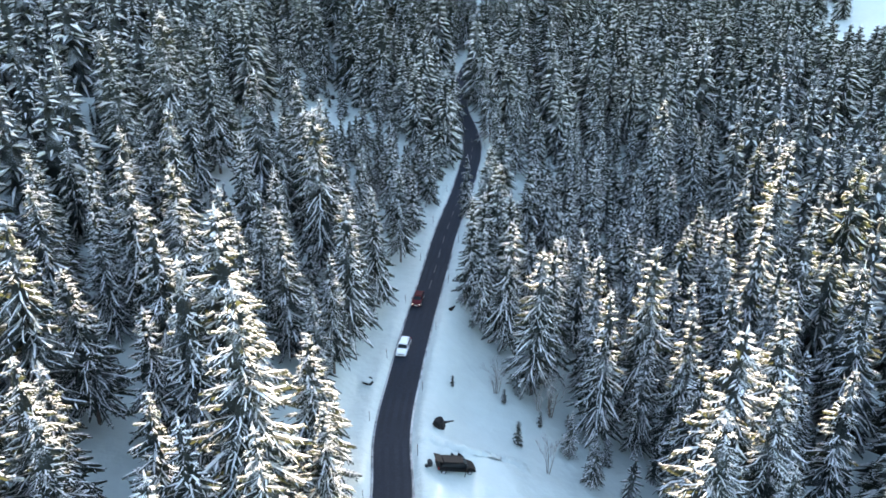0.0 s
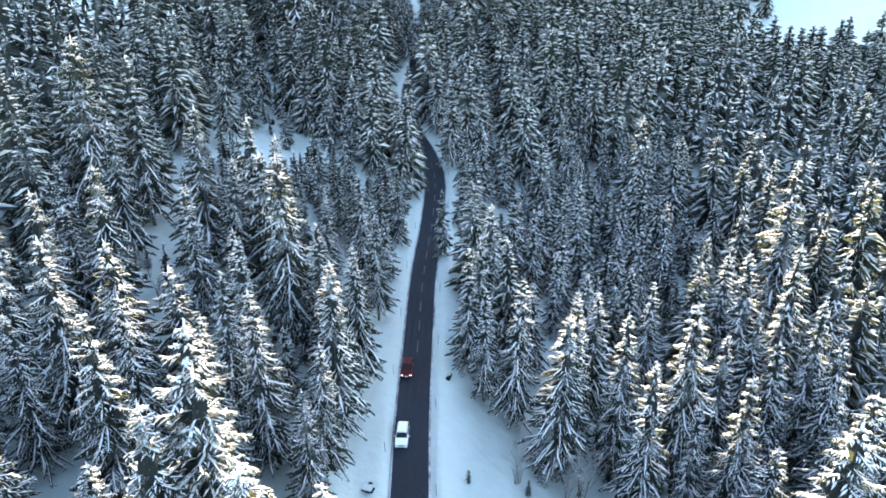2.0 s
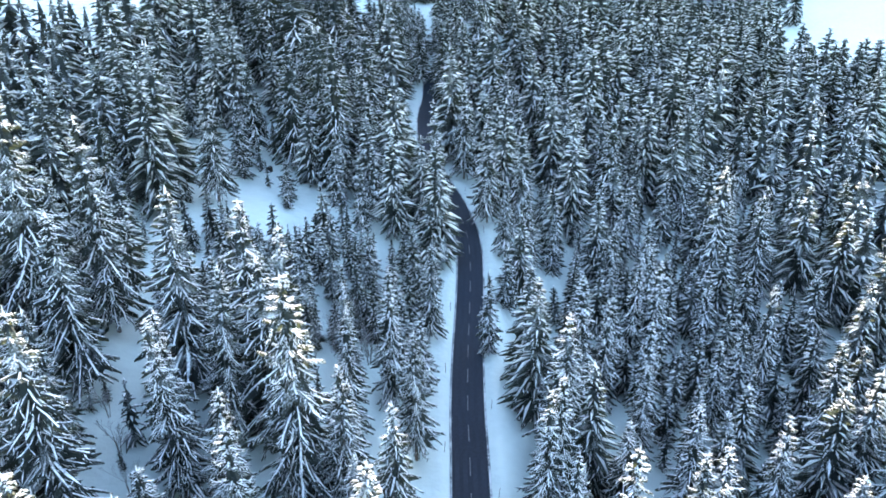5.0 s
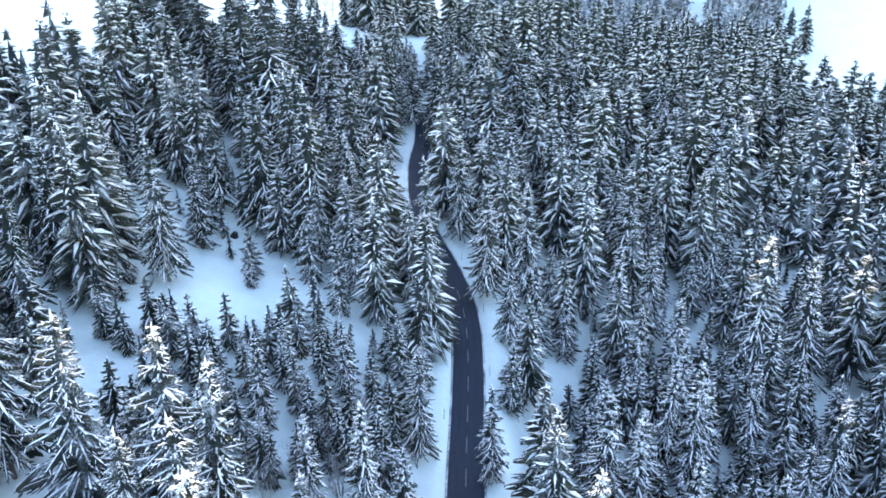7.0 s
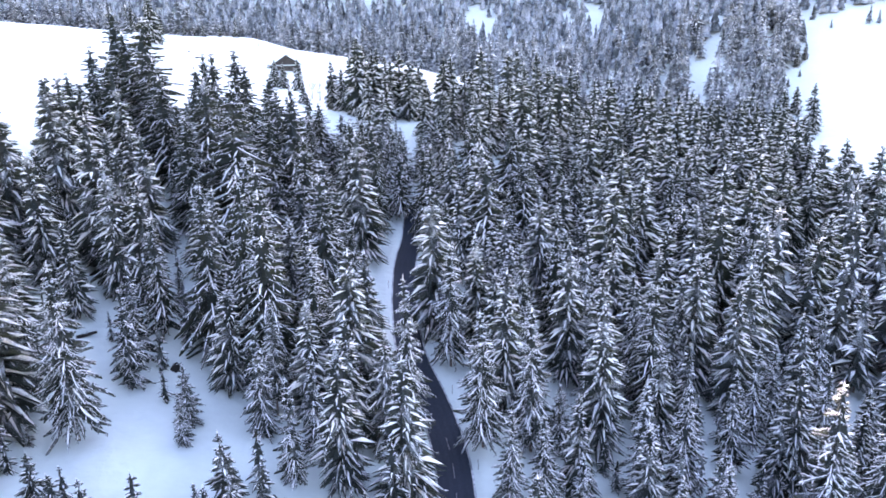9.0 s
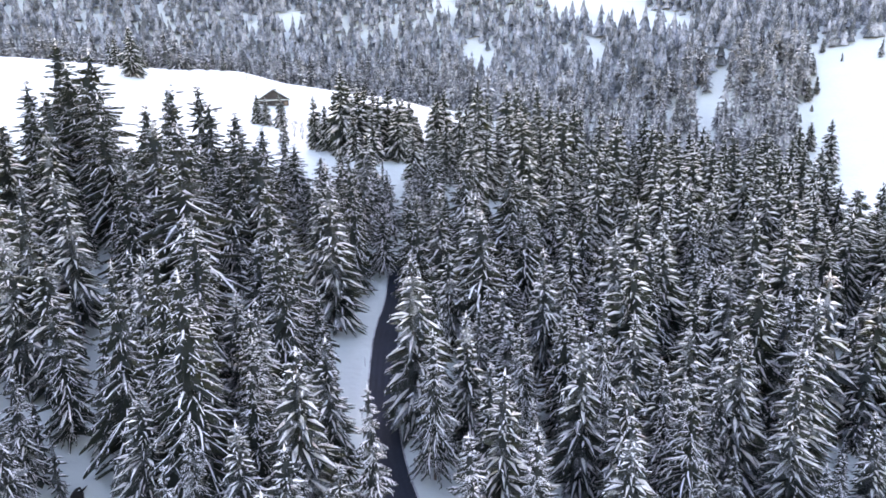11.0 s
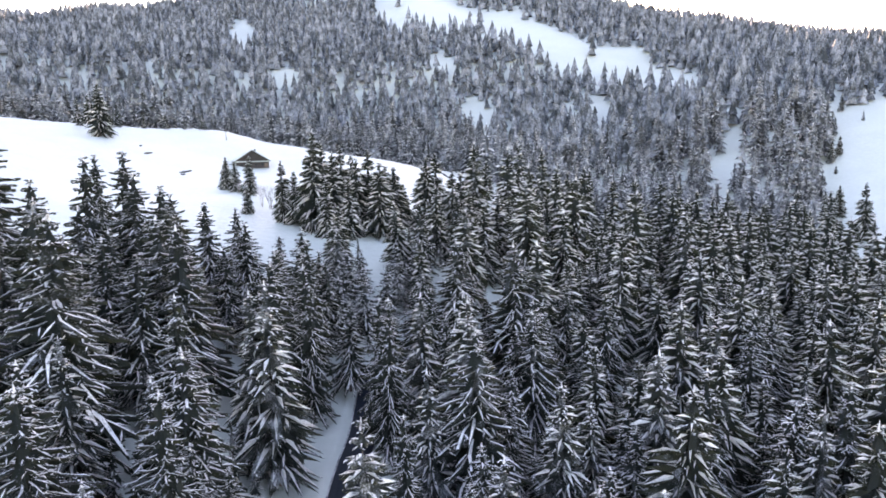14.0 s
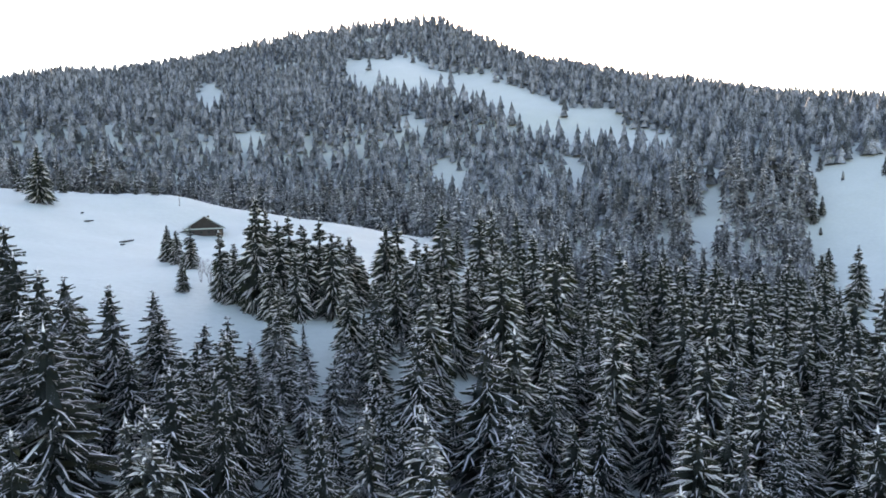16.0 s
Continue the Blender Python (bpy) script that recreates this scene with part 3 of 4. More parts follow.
MIDDLE_TALL = [(80.9, 164.6, 27.3), (55.5, 178.9, 30.0), (58.2, 180.9, 23.8), (14.4, 184.5, 16.3), (19.7, 187.0, 16.9), (-40.6, 193.2, 24.2), (-18.0, 197.3, 15.5), (13.2, 197.9, 21.9), (68.2, 199.0, 20.5), (21.4, 201.4, 24.3), (3.3, 202.4, 25.5), (61.6, 207.3, 18.2), (-10.6, 209.5, 20.7), (-20.5, 214.4, 33.2), (-38.6, 214.8, 15.8), (46.9, 217.8, 23.6), (-27.4, 218.4, 29.1), (-11.2, 219.5, 24.8), (39.0, 229.3, 28.7), (27.3, 230.0, 22.5), (-20.9, 235.3, 28.8), (11.9, 221.0, 23.0), (78.7, 243.5, 26.0), (-4.3, 246.8, 16.5), (81.2, 247.7, 24.7), (15.8, 251.4, 22.4), (71.7, 257.3, 25.9), (81.6, 258.6, 28.4), (39.0, 265.0, 16.9), (28.5, 270.7, 24.0)]
UPPER_TALL = [(15.2, 276.6, 26.8), (51.4, 283.6, 17.7), (80.9, 285.2, 23.5), (-3.5, 287.4, 27.5), (76.6, 301.7, 22.5), (-22.8, 303.5, 30.5), (32.3, 312.9, 25.4), (-39.0, 313.0, 29.0), (5.5, 313.0, 18.5), (44.9, 316.0, 11.1), (93.0, 317.0, 24.8), (0.3, 319.0, 20.7), (3.4, 321.7, 15.2), (-19.2, 323.9, 21.3), (63.2, 327.6, 18.5), (52.9, 330.3, 7.4), (72.0, 331.5, 26.5), (13.0, 333.0, 9.6), (-15.0, 336.4, 15.5), (76.3, 337.2, 22.1), (99.6, 338.9, 20.7), (129.9, 349.8, 19.6), (5.6, 350.6, 7.4), (61.9, 351.3, 16.4), (115.7, 352.5, 32.3), (102.6, 455.0, 21.7), (187.0, 458.0, 22.0), (155.5, 468.0, 27.6)]
SINGLE = np.array(MEADOW_TREES + EDGE_TREES + SKIRT_TREES + FIELD_EDGE + LEFT_BANK + LEFT_BANK_MORE + RIGHT_BANK + RIGHT_BANK_MORE + LEFT_WOOD + LEFT_WOOD_MORE + RIGHT_WOOD + RIGHT_WOOD_MORE + VALLEY_WOOD + FIELD_TREES + LOWER_TALL + MIDDLE_TALL + UPPER_TALL)

TREE_MATS = [NEEDLES, TREE_SNOW, BARK]
UPPER_MATS = [BACKLIT_NEEDLES, TREE_SNOW, BARK]
rng = np.random.default_rng(5)


def typical(x, y):
    """How high the trees of a stand grow: a young plantation on the valley side, old wood elsewhere."""
    young = np.exp(-(((x - 42) / 26) ** 2 + ((y - 165) / 34) ** 2)) + 1.1 * np.exp(-(((x + 24) / 24) ** 4 + ((y - 166) / 16) ** 4))
    return 23.5 - 11 * np.clip(young, 0, 1)


def thinned(s, pts, gap):
    d = np.hypot(s[:, None, 0] - pts[None, :, 0], s[:, None, 1] - pts[None, :, 1]).min(1)
    return s[d > gap]


wild = np.vstack((spots(-170, -4, 15, 235, 8.7, 1, 0.7, 1.25), spots(-4, 230, 15, 235, 9.9, 11, 0.7, 1.25), spots(-170, 250, 235, 345, 10.8, 6, 0.75, 1.35)))
wild = wild[(wild[:, 0] > -45 - 0.55 * wild[:, 1]) & (wild[:, 0] < 50 + 0.85 * wild[:, 1])]
wild = thinned(wild, SINGLE, 5.0)
wild = wild[~((np.abs(wild[:, 0] + 24) < 21) & (np.abs(wild[:, 1] - 166) < 14))]
wild[:, 2] *= typical(wild[:, 0], wild[:, 1])
wild[(wild[:, 1] > 295) & (wild[:, 0] < 40), 2] *= 0.76
young = np.vstack((spots(4, 80, 118, 208, 4.6, 4, 7.5, 14), spots(-50, 6, 138, 190, 3.7, 14, 4, 10.5)))
young = young[typical(young[:, 0], young[:, 1]) < 18]
young = thinned(thinned(young, SINGLE, 3.0), wild, 3.6)
under = np.vstack((spots(-80, 95, 45, 235, 7.8, 21, 4.5, 9.5), spots(-70, 120, 235, 345, 8.6, 22, 5, 11)))
under = thinned(thinned(under, SINGLE, 3.0), wild, 3.0)
# the trees nearest to the road are things of their own
off = np.hypot(np.maximum(np.abs(wild[:, 0] + 8) - 52, 0), np.maximum(np.abs(wild[:, 1] - 150) - 85, 0) * 1.5)
order = np.argsort(off)
take = max(0, 300 - len(SINGLE))
things = np.vstack((SINGLE, wild[order[:take]]))
rest = np.vstack((wild[order[take:]], young))
BIG = 24.0
# width, whorls, load of snow, bare foot: closely branched ones, plainer ones, and darker ones with less snow
FINE = [spruce(20 + i, BIG, w, n - 2, 8, 9, 3, s, bare=f) for i, (w, n, s, f) in enumerate((
    (5.9, 26, 1.2, 0.11), (6.4, 27, 1.05, 0.15), (5.5, 26, 1.3, 0.1), (6.1, 27, 0.95, 0.18), (5.7, 26, 1.15, 0.12)))]
PLAIN = [spruce(25 + i, BIG, w, n, 8, 4, 2, s, bare=f, fat=1.15) for i, (w, n, s, f) in enumerate((
    (6.1, 23, 1.2, 0.11), (6.5, 24, 1.05, 0.15), (5.6, 23, 1.3, 0.1), (6.2, 24, 1.1, 0.12), (6.5, 24, 0.95, 0.11), (6.1, 23, 0.9, 0.1), (6.9, 24, 1.0, 0.13)))]
# young trees: fewer whorls, thickly covered
YOUNG = [spruce(60 + i, BIG, w, n, 8, 6, 2, s, bare=0.06, fat=1.45) for i, (w, n, s) in enumerate(((6.2, 17, 1.15), (6.7, 18, 1.0), (5.8, 17, 1.25)))]
YOUNG_PLAIN = [spruce(65 + i, BIG, w, 14, 7, 1, 1, s, bare=0.06, fat=2.0, trunk_sides=3) for i, (w, s) in enumerate(((6.2, 1.1), (6.7, 1.0), (5.8, 1.2)))]
SNOWY = [spruce(40 + i, BIG, w, 20, 8, 2, 1, s, bare=0.11, fat=1.6, trunk_sides=3) for i, (w, s) in enumerate(((5.8, 1.15), (6.3, 1.05), (5.3, 1.2), (5.9, 0.95), (5.6, 1.1)))]
DARKER = [spruce(45 + i, BIG, w, 21, 9, 2, 1, s * 0.85, bare=0.08, fat=1.4, trunk_sides=3) for i, (w, s) in enumerate(((7.3, 1.0), (7.9, 0.9), (6.9, 1.0), (7.5, 0.85)))]
MEDIUM = [spruce(56 + i, BIG, w, 24, 8, 3, 2, s, bare=0.12, fat=1.3, trunk_sides=4) for i, (w, s) in enumerate(((7.3, 1.0), (7.8, 0.9), (7.0, 1.05)))]
NEAR_KINDS = FINE + PLAIN + YOUNG + DARKER[:3]
SLIM = [spruce(52 + i, BIG, w, 17, 7, 2, 1, s, bare=0.08, fat=1.6, trunk_sides=3) for i, (w, s) in enumerate(((6.0, 0.75), (6.5, 0.65), (5.6, 0.8)))]
LOW_KINDS = [spruce(50 + i, BIG, w, 12, 6, 0, 1, s, bare=0.1, fat=3.0, trunk_sides=3) for i, (w, s) in enumerate(((6.0, 0.9), (6.4, 0.8), (5.5, 0.95), (6.1, 0.75)))]
UNDER = [spruce(90 + i, 8.0, w, 8, 6, 0, 1, 1.1, bare=0.05, fat=1.6, trunk_sides=3) for i, w in enumerate((2.1, 2.5, 1.8))]
DISTANT = [cone_tree(70 + i, 22.0, 4.8, 4, 5) for i in range(6)]


def near_tree(kind, needles):
    """One spruce as a thing of three parts, built at the origin."""
    v, f, m = kind
    tree = new("spruce_tree")
    tree.empty_display_size = 0.5
    for name, k, mat, label in (("trunk", 2, BARK, "brown bark trunk"), ("crown", 0, needles, ""), ("snow_cover", 1, TREE_SNOW, "white snow lying on the branches")):
        fk = f[m == k]
        used, inv = np.unique(fk, return_inverse=True)
        ob = new(name, mesh_from(name, v[used], inv.reshape(-1, 3), [mat]))
        ob.parent = tree
        if label:
            ob["label"] = label
        if k < 2:
            ob["kind"] = "stuff"
    tagged(tree, "tall dark green spruce laden with fresh snow", "tree", "spruces along the road")
    return tree


moulds = [near_tree(k, BACKLIT_NEEDLES if 8 < i < 12 or i > 14 else NEEDLES) for i, k in enumerate(NEAR_KINDS)]
used = set()
zs = ground_z(things[:, 0], things[:, 1])
for n, ((x, y, h), z) in enumerate(zip(things, zs)):
    k = int(rng.integers(5, 9))
    if y > 215 + 25 * rng.uniform(-1, 1) + 0.4 * x:
        k = int(rng.integers(9, 12))
    elif (y < 130 and abs(x) < 62) or (y < 235 and abs(x + 12) < 54 and h > 17):
        k = int(rng.integers(0, 5))
    if h < 16 and y < 350:
        k = int(rng.integers(12, 15))
    if y > 350 or x > 66 + 0.1 * y:
        k = int(rng.integers(15, 18))
    if y > 580 and h < 18:
        k = int(rng.integers(12, 15))
    s = h / BIG
    w = s * rng.uniform(0.9, 1.15)
    if 82 < y < 235 and h > 14:
        w *= 0.8
    if 235 < y < 345 and h > 9:
        w *= 1.15 + 0.25 * min(max((24 - h) / 10, 0), 1)
        if abs(x - float(road_x(y)[0])) < 12 and y < 305:
            w *= 0.7
    m = Matrix.LocRotScale((x, y, z), Euler((rng.normal(0, 0.015), rng.normal(0, 0.015), rng.uniform(0, 6.28))), (w, w, s))
    ob = moulds[k] if k not in used else copy_thing(moulds[k], Matrix())
    used.add(k)
    ob.matrix_basis = m
    if 8 < k < 12 or k > 14:
        ob["label"] = "dark green spruce with thin streaks of snow on drooping branches"
    if h > 29:
        ob["label"] = "very tall old spruce with snow along its drooping branches"
    if h < 12:
        ob["label"] = "young dark green spruce covered in snow"

rest[:, 2] /= BIG
mid = spots(-330, 330, 345, 668, 12.6, 2, 0.7, 1.45)
mid = mid[np.sin(0.075 * mid[:, 0] + 2 * np.sin(0.031 * mid[:, 1])) * np.sin(0.083 * mid[:, 1] + 0.04 * mid[:, 0]) < 0.72]
mid = mid[(mid[:, 0] > -100 - 0.5 * (mid[:, 1] - 193)) & (mid[:, 0] < 60 + 0.9 * (mid[:, 1] - 193))]
mid = thinned(mid, SINGLE, 4)
far = spots(-700, 1300, 640, 1530, 10.4, 3, 0.55, 1.3)
far = far[(far[:, 0] > -70 - 0.44 * (far[:, 1] - 150)) & (far[:, 0] < 130 + 0.86 * (far[:, 1] - 150)) & (far[:, 1] < 1505)]
far = far[(far[:, 1] > 668 + 0.12 * far[:, 0]) | (far[:, 0] > 80)]
# the woods just behind the meadow's crest stand near enough to show their branches
crest = spots(-330, 110, 640, 790, 11.5, 9, 0.85, 1.35)
crest = crest[(crest[:, 1] > 668 + 0.12 * crest[:, 0]) & (crest[:, 0] > -60 - 0.44 * (crest[:, 1] - 150))]
far = far[(far[:, 0] > 100) | (far[:, 1] > 785)]
under[:, 2] /= 8.0
thicket = scatter(UNDER, under, "spruce_undergrowth", TREE_MATS, rng)
tagged(thicket, "small snow-covered spruces growing between the tall trunks", "undergrowth", kind="stuff")
upper = rest[:, 1] + 35 * rng.uniform(-1, 1, len(rest)) > 265
outer = ~upper & ((rest[:, 0] < -48 - 0.33 * rest[:, 1]) | (rest[:, 0] > 42 + 0.56 * rest[:, 1]) | (rest[:, 1] < 36))
small = rest[:, 2] * BIG < 15
plantation = scatter(YOUNG_PLAIN, rest[small & ~upper & ~outer], "young_spruce_stand", TREE_MATS, rng)
tagged(plantation, "dense stand of young spruces thickly covered in snow", "forest", kind="stuff")
aside = (rest[:, 0] < -68) | (rest[:, 0] > 82)
beside_way = ((rest[:, 1] < 126) & (np.abs(rest[:, 0]) < 58)) | ((rest[:, 1] < 168) & (rest[:, 0] > -60) & (rest[:, 0] < 0))
fore = scatter([(v * (0.84, 0.84, 1.0), f, m) for v, f, m in PLAIN[:4]], rest[~small & ~upper & ~outer & ~aside & beside_way], "near_spruce_forest", TREE_MATS, rng)
tagged(fore, "tall snow-laden spruces standing close together on the slope", "forest", kind="stuff")
woods = scatter(SNOWY, rest[~small & ~upper & ~outer & ~aside & ~beside_way], "spruce_forest", TREE_MATS, rng)
tagged(woods, "dense snow-laden spruce forest on both sides of the road", "forest", kind="stuff")
flank = scatter(LOW_KINDS, rest[~small & ~upper & ~outer & aside], "flanking_spruce_forest", TREE_MATS, rng)
tagged(flank, "dense snowy spruce forest on the valley sides", "forest", kind="stuff")
close = upper & (np.abs(rest[:, 0]) < 48) & (rest[:, 1] < 325)
hem = scatter(MEDIUM, rest[close], "middle_spruce_forest", UPPER_MATS, rng)
tagged(hem, "dark spruces with snow-streaked branches above the road", "forest", kind="stuff")
upper_woods = scatter(DARKER, rest[upper & ~close], "upper_spruce_forest", UPPER_MATS, rng)
tagged(upper_woods, "darker spruce forest with light snow below the meadow", "forest", kind="stuff")
# unseen trees added outside the view: they close the wood, shade outlying snow
behind = spots(-210, 240, -110, 230, 21.0, 8, 0.75, 1.25)
behind = behind[(behind[:, 1] < 12) | (behind[:, 0] < -50 - 0.56 * behind[:, 1]) | (behind[:, 0] > 56 + 0.86 * behind[:, 1])]
beside = scatter(LOW_KINDS, np.vstack((rest[outer], behind)), "outer_spruce_forest", [HAZY_DUSTED, HAZY_SNOW, BARK], rng)
tagged(beside, "snowy spruce forest on the slopes round about", "forest", kind="stuff")
mid = mid[(mid[:, 0] > 50) | (mid[:, 1] > 430)]
nearer = (mid[:, 1] < 470) & (mid[:, 0] > 40) & (mid[:, 0] < 215)
valley = scatter(SLIM, mid[nearer], "valley_woods", UPPER_MATS, rng)
tagged(valley, "dark spruces with thin snow below the meadow's lip", "forest", kind="stuff")
slope = scatter(LOW_KINDS, np.vstack((mid[~nearer], crest)), "slope_woods", [HAZY_DUSTED, HAZY_SNOW, BARK], rng)
tagged(slope, "snowy conifer woods on the slope behind the meadow", "forest", kind="stuff")
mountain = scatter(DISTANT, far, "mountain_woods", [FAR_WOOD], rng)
tagged(mountain, "far hazy snow-dusted conifer woods covering the mountain", "forest", kind="stuff")

# ---- helpers for built things ----
def part(name, bm, mat, parent, label=""):
    """A bmesh as one mesh object under a thing or a part."""
    me = bpy.data.meshes.new(name)
    bmesh.ops.recalc_face_normals(bm, faces=bm.faces)
    bm.to_mesh(me)
    bm.free()
    me.materials.append(mat)
    ob = new(name, me)
    ob.parent = parent
    if label:
        ob["label"] = label
    return ob


def box(w, d, h, at=(0, 0, 0), bevel=0.0, turn=None):
    bm = bmesh.new()
    bmesh.ops.create_cube(bm, size=1, matrix=Matrix.Diagonal((w, d, h, 1)))
    if bevel:
        bmesh.ops.bevel(bm, geom=bm.edges[:], offset=bevel, segments=2, affect="EDGES")
    bmesh.ops.transform(bm, verts=bm.verts, matrix=Matrix.Translation(at) @ (turn or Matrix()))
    return bm


def rod(r, h, at=(0, 0, 0), sides=10, r2=None, turn=None):
    bm = bmesh.new()
    bmesh.ops.create_cone(bm, cap_ends=True, segments=sides, radius1=r, radius2=r if r2 is None else r2, depth=h, matrix=Matrix.Translation((0, 0, h / 2)))
    bmesh.ops.transform(bm, verts=bm.verts, matrix=Matrix.Translation(at) @ (turn or Matrix()))
    return bm


def prism(profile, half, bevel=0.0, taper=None):
    """A side outline of (y, z) pushed out to both sides; taper(y, z) narrows it."""
    bm = bmesh.new()
    rings = []
    for sx in (-1, 1):
        rings.append([bm.verts.new((sx * half * (taper(y, z) if taper else 1), y, z)) for y, z in profile])
    bm.faces.new(rings[0])
    bm.faces.new(list(reversed(rings[1])))
    n = len(profile)
    for i in range(n):
        j = (i + 1) % n
        bm.faces.new((rings[0][i], rings[1][i], rings[1][j], rings[0][j]))
    bmesh.ops.recalc_face_normals(bm, faces=bm.faces)
    if bevel:
        bmesh.ops.bevel(bm, geom=bm.edges[:], offset=bevel, segments=2, affect="EDGES")
    return bm


def pane(corners, thick=0.015):
    """A thin plate through four corners."""
    bm = bmesh.new()
    a = [bm.verts.new(c) for c in corners]
    f = bm.faces.new(a)
    bmesh.ops.solidify(bm, geom=[f], thickness=thick)
    return bm


def rough(bm, amount, seed):
    """Knocks the corners of a mesh about, for broken and weathered things."""
    r = random.Random(seed)
    for v in bm.verts:
        v.co += Vector((r.uniform(-1, 1), r.uniform(-1, 1), r.uniform(-1, 1))) * amount
    return bm


def ground_at(x, y):
    return float(ground_z(x, y)[0])


# ---- vehicles ----
WHITE_PAINT = material("white_car_paint", (0.72, 0.73, 0.74), 0.3, var=0.05, grain=2, spots=0.5, bump=0)
RED_PAINT = material("red_car_paint", (0.065, 0.002, 0.006), 0.55, var=0.12, grain=2, spots=0.5, bump=0)
DARK_PAINT = material("black_car_paint", (0.0035, 0.004, 0.0055), 0.45, var=0.2, grain=2, spots=0.5, bump=0)
DARK_PAINT.node_tree.nodes["Principled BSDF"].inputs["Specular IOR Level"].default_value = 0.25
for m in (RED_PAINT, DARK_PAINT):
    m.node_tree.nodes["Principled BSDF"].inputs["Specular IOR Level"].default_value = 0.12
CAR_GLASS = material("tinted_car_glass", (0.015, 0.02, 0.025), 0.08, var=0.1, grain=1, spots=0.5, bump=0)
RUBBER = material("tyre_rubber", (0.02, 0.02, 0.02), 0.85, var=0.2, grain=20, spots=2, bump=0.2)
ALLOY = material("alloy_rim", (0.5, 0.5, 0.52), 0.35, 0.9, var=0.1, grain=5, spots=1, bump=0)
PLASTIC = material("dark_plastic", (0.02, 0.02, 0.022), 0.6, var=0.2, grain=8, spots=1, bump=0.1)
PLATE = material("number_plate_bar", (0.6, 0.6, 0.58), 0.5, var=0.05, grain=4, spots=1, bump=0)
LAMP = bpy.data.materials.new("lit_headlight")
LAMP.use_nodes = True
LAMP.node_tree.nodes["Principled BSDF"].inputs["Base Color"].default_value = (0.9, 0.88, 0.82, 1)
LAMP.node_tree.nodes["Principled BSDF"].inputs["Emission Color"].default_value = (1.0, 0.93, 0.8, 1)
LAMP.node_tree.nodes["Principled BSDF"].inputs["Emission Strength"].default_value = 0.8
LENS = material("clear_lamp_lens", (0.55, 0.56, 0.58), 0.15, var=0.1, grain=3, spots=1, bump=0)
TAIL = material("red_tail_lamp", (0.35, 0.01, 0.01), 0.25, var=0.1, grain=3, spots=1, bump=0)


def car(name, label, paint, roof_paint, length, width, high, m, lit, group="", open_doors=False):
    """An estate car facing -y: body, cabin glass, roof, wheels, lamps, mirrors and rails."""
    c = new(name)
    f, r = -length / 2, length / 2
    belt, half = 0.62 * high, width / 2
    soft = 0.13 if open_doors else 0.08
    low = [(f + 0.02, 0.38), (f + 0.0, 0.62), (f + 0.12, 0.78), (f + 1.15, belt), (r - 0.1, belt + 0.03), (r, 0.7), (r - 0.04, 0.36), (f + 0.3, 0.30)]
    part("body", prism(low, half, soft, lambda y, z: 1 - 0.10 * max(0, (abs(y) - length * 0.36) / (length * 0.14))), paint, c)
    gh = [(f + 1.2, belt - 0.02), (f + 1.95, high - 0.08), (r - 0.55, high - 0.06), (r - 0.16, belt)]
    part("cabin", prism(gh, half * 0.93, soft, lambda y, z: 1.0 if z < belt + 0.05 else 0.84), paint, c)
    part("roof", box(width * 0.74, length - 2.6, 0.06, (0, (f + 1.95 + r - 0.55) / 2, high - 0.03), 0.025), roof_paint, c)
    xb, xt = half * 0.93, half * 0.79
    part("windscreen", pane([(-xb * 0.9, f + 1.215, belt + 0.03), (xb * 0.9, f + 1.215, belt + 0.03), (xt * 0.92, f + 1.9, high - 0.12), (-xt * 0.92, f + 1.9, high - 0.12)]), CAR_GLASS, c, "dark tinted windscreen")
    if not open_doors:
        part("rear_window", pane([(-xb * 0.86, r - 0.15, belt + 0.06), (xb * 0.86, r - 0.15, belt + 0.06), (xt * 0.9, r - 0.5, high - 0.14), (-xt * 0.9, r - 0.5, high - 0.14)]), CAR_GLASS, c, "dark tinted rear window")
    for sx in (-1, 1):
        for y0, y1, t0, t1 in ((f + 1.45, f + 2.35, f + 1.98, f + 2.35), (f + 2.43, f + 3.2, f + 2.43, f + 3.2), (f + 3.28, r - 0.3, f + 3.28, r - 0.62)):
            part("side_window", pane([(sx * (xb + 0.008), y0, belt + 0.05), (sx * (xb + 0.008), y1, belt + 0.05), (sx * (xt + 0.012), t1, high - 0.13), (sx * (xt + 0.012), t0, high - 0.13)]), CAR_GLASS, c, "dark tinted side window")
        part("door_mirror", box(0.2, 0.12, 0.15, (sx * (half + 0.1), f + 1.5, belt + 0.08), 0.03), paint, c)
        part("roof_rail", box(0.04, length - 2.7, 0.05, (sx * width * 0.34, (f + 1.95 + r - 0.55) / 2, high + 0.03), 0.015), PLASTIC, c, "dark roof rail")
        part("headlight", box(0.18, 0.1, 0.09, (sx * (half - 0.26), f + 0.05, 0.66), 0.03), LAMP if lit else LENS, c, "glowing headlight" if lit else "clear headlight lens")
        part("tail_lamp", box(0.16, 0.08, 0.3, (sx * (half - 0.16), r - 0.03, 0.85), 0.02), TAIL, c, "red tail lamp")
        for y in (f + 0.85, r - 0.85):
            w = new("wheel")
            w.parent = c
            w.matrix_basis = Matrix.Translation((sx * (half - 0.1), y, 0.33))
            part("tyre", rod(0.33, 0.22, (-0.11, 0, 0), 20, None, Matrix.Rotation(radians(90), 4, "Y")), RUBBER, w, "black rubber tyre")
            part("rim", rod(0.21, 0.24, (-0.12, 0, 0), 12, None, Matrix.Rotation(radians(90), 4, "Y")), ALLOY, w, "grey alloy rim")
    part("grille", box(width * 0.5, 0.06, 0.16, (0, f + 0.0, 0.6), 0.02), PLASTIC, c, "dark radiator grille")
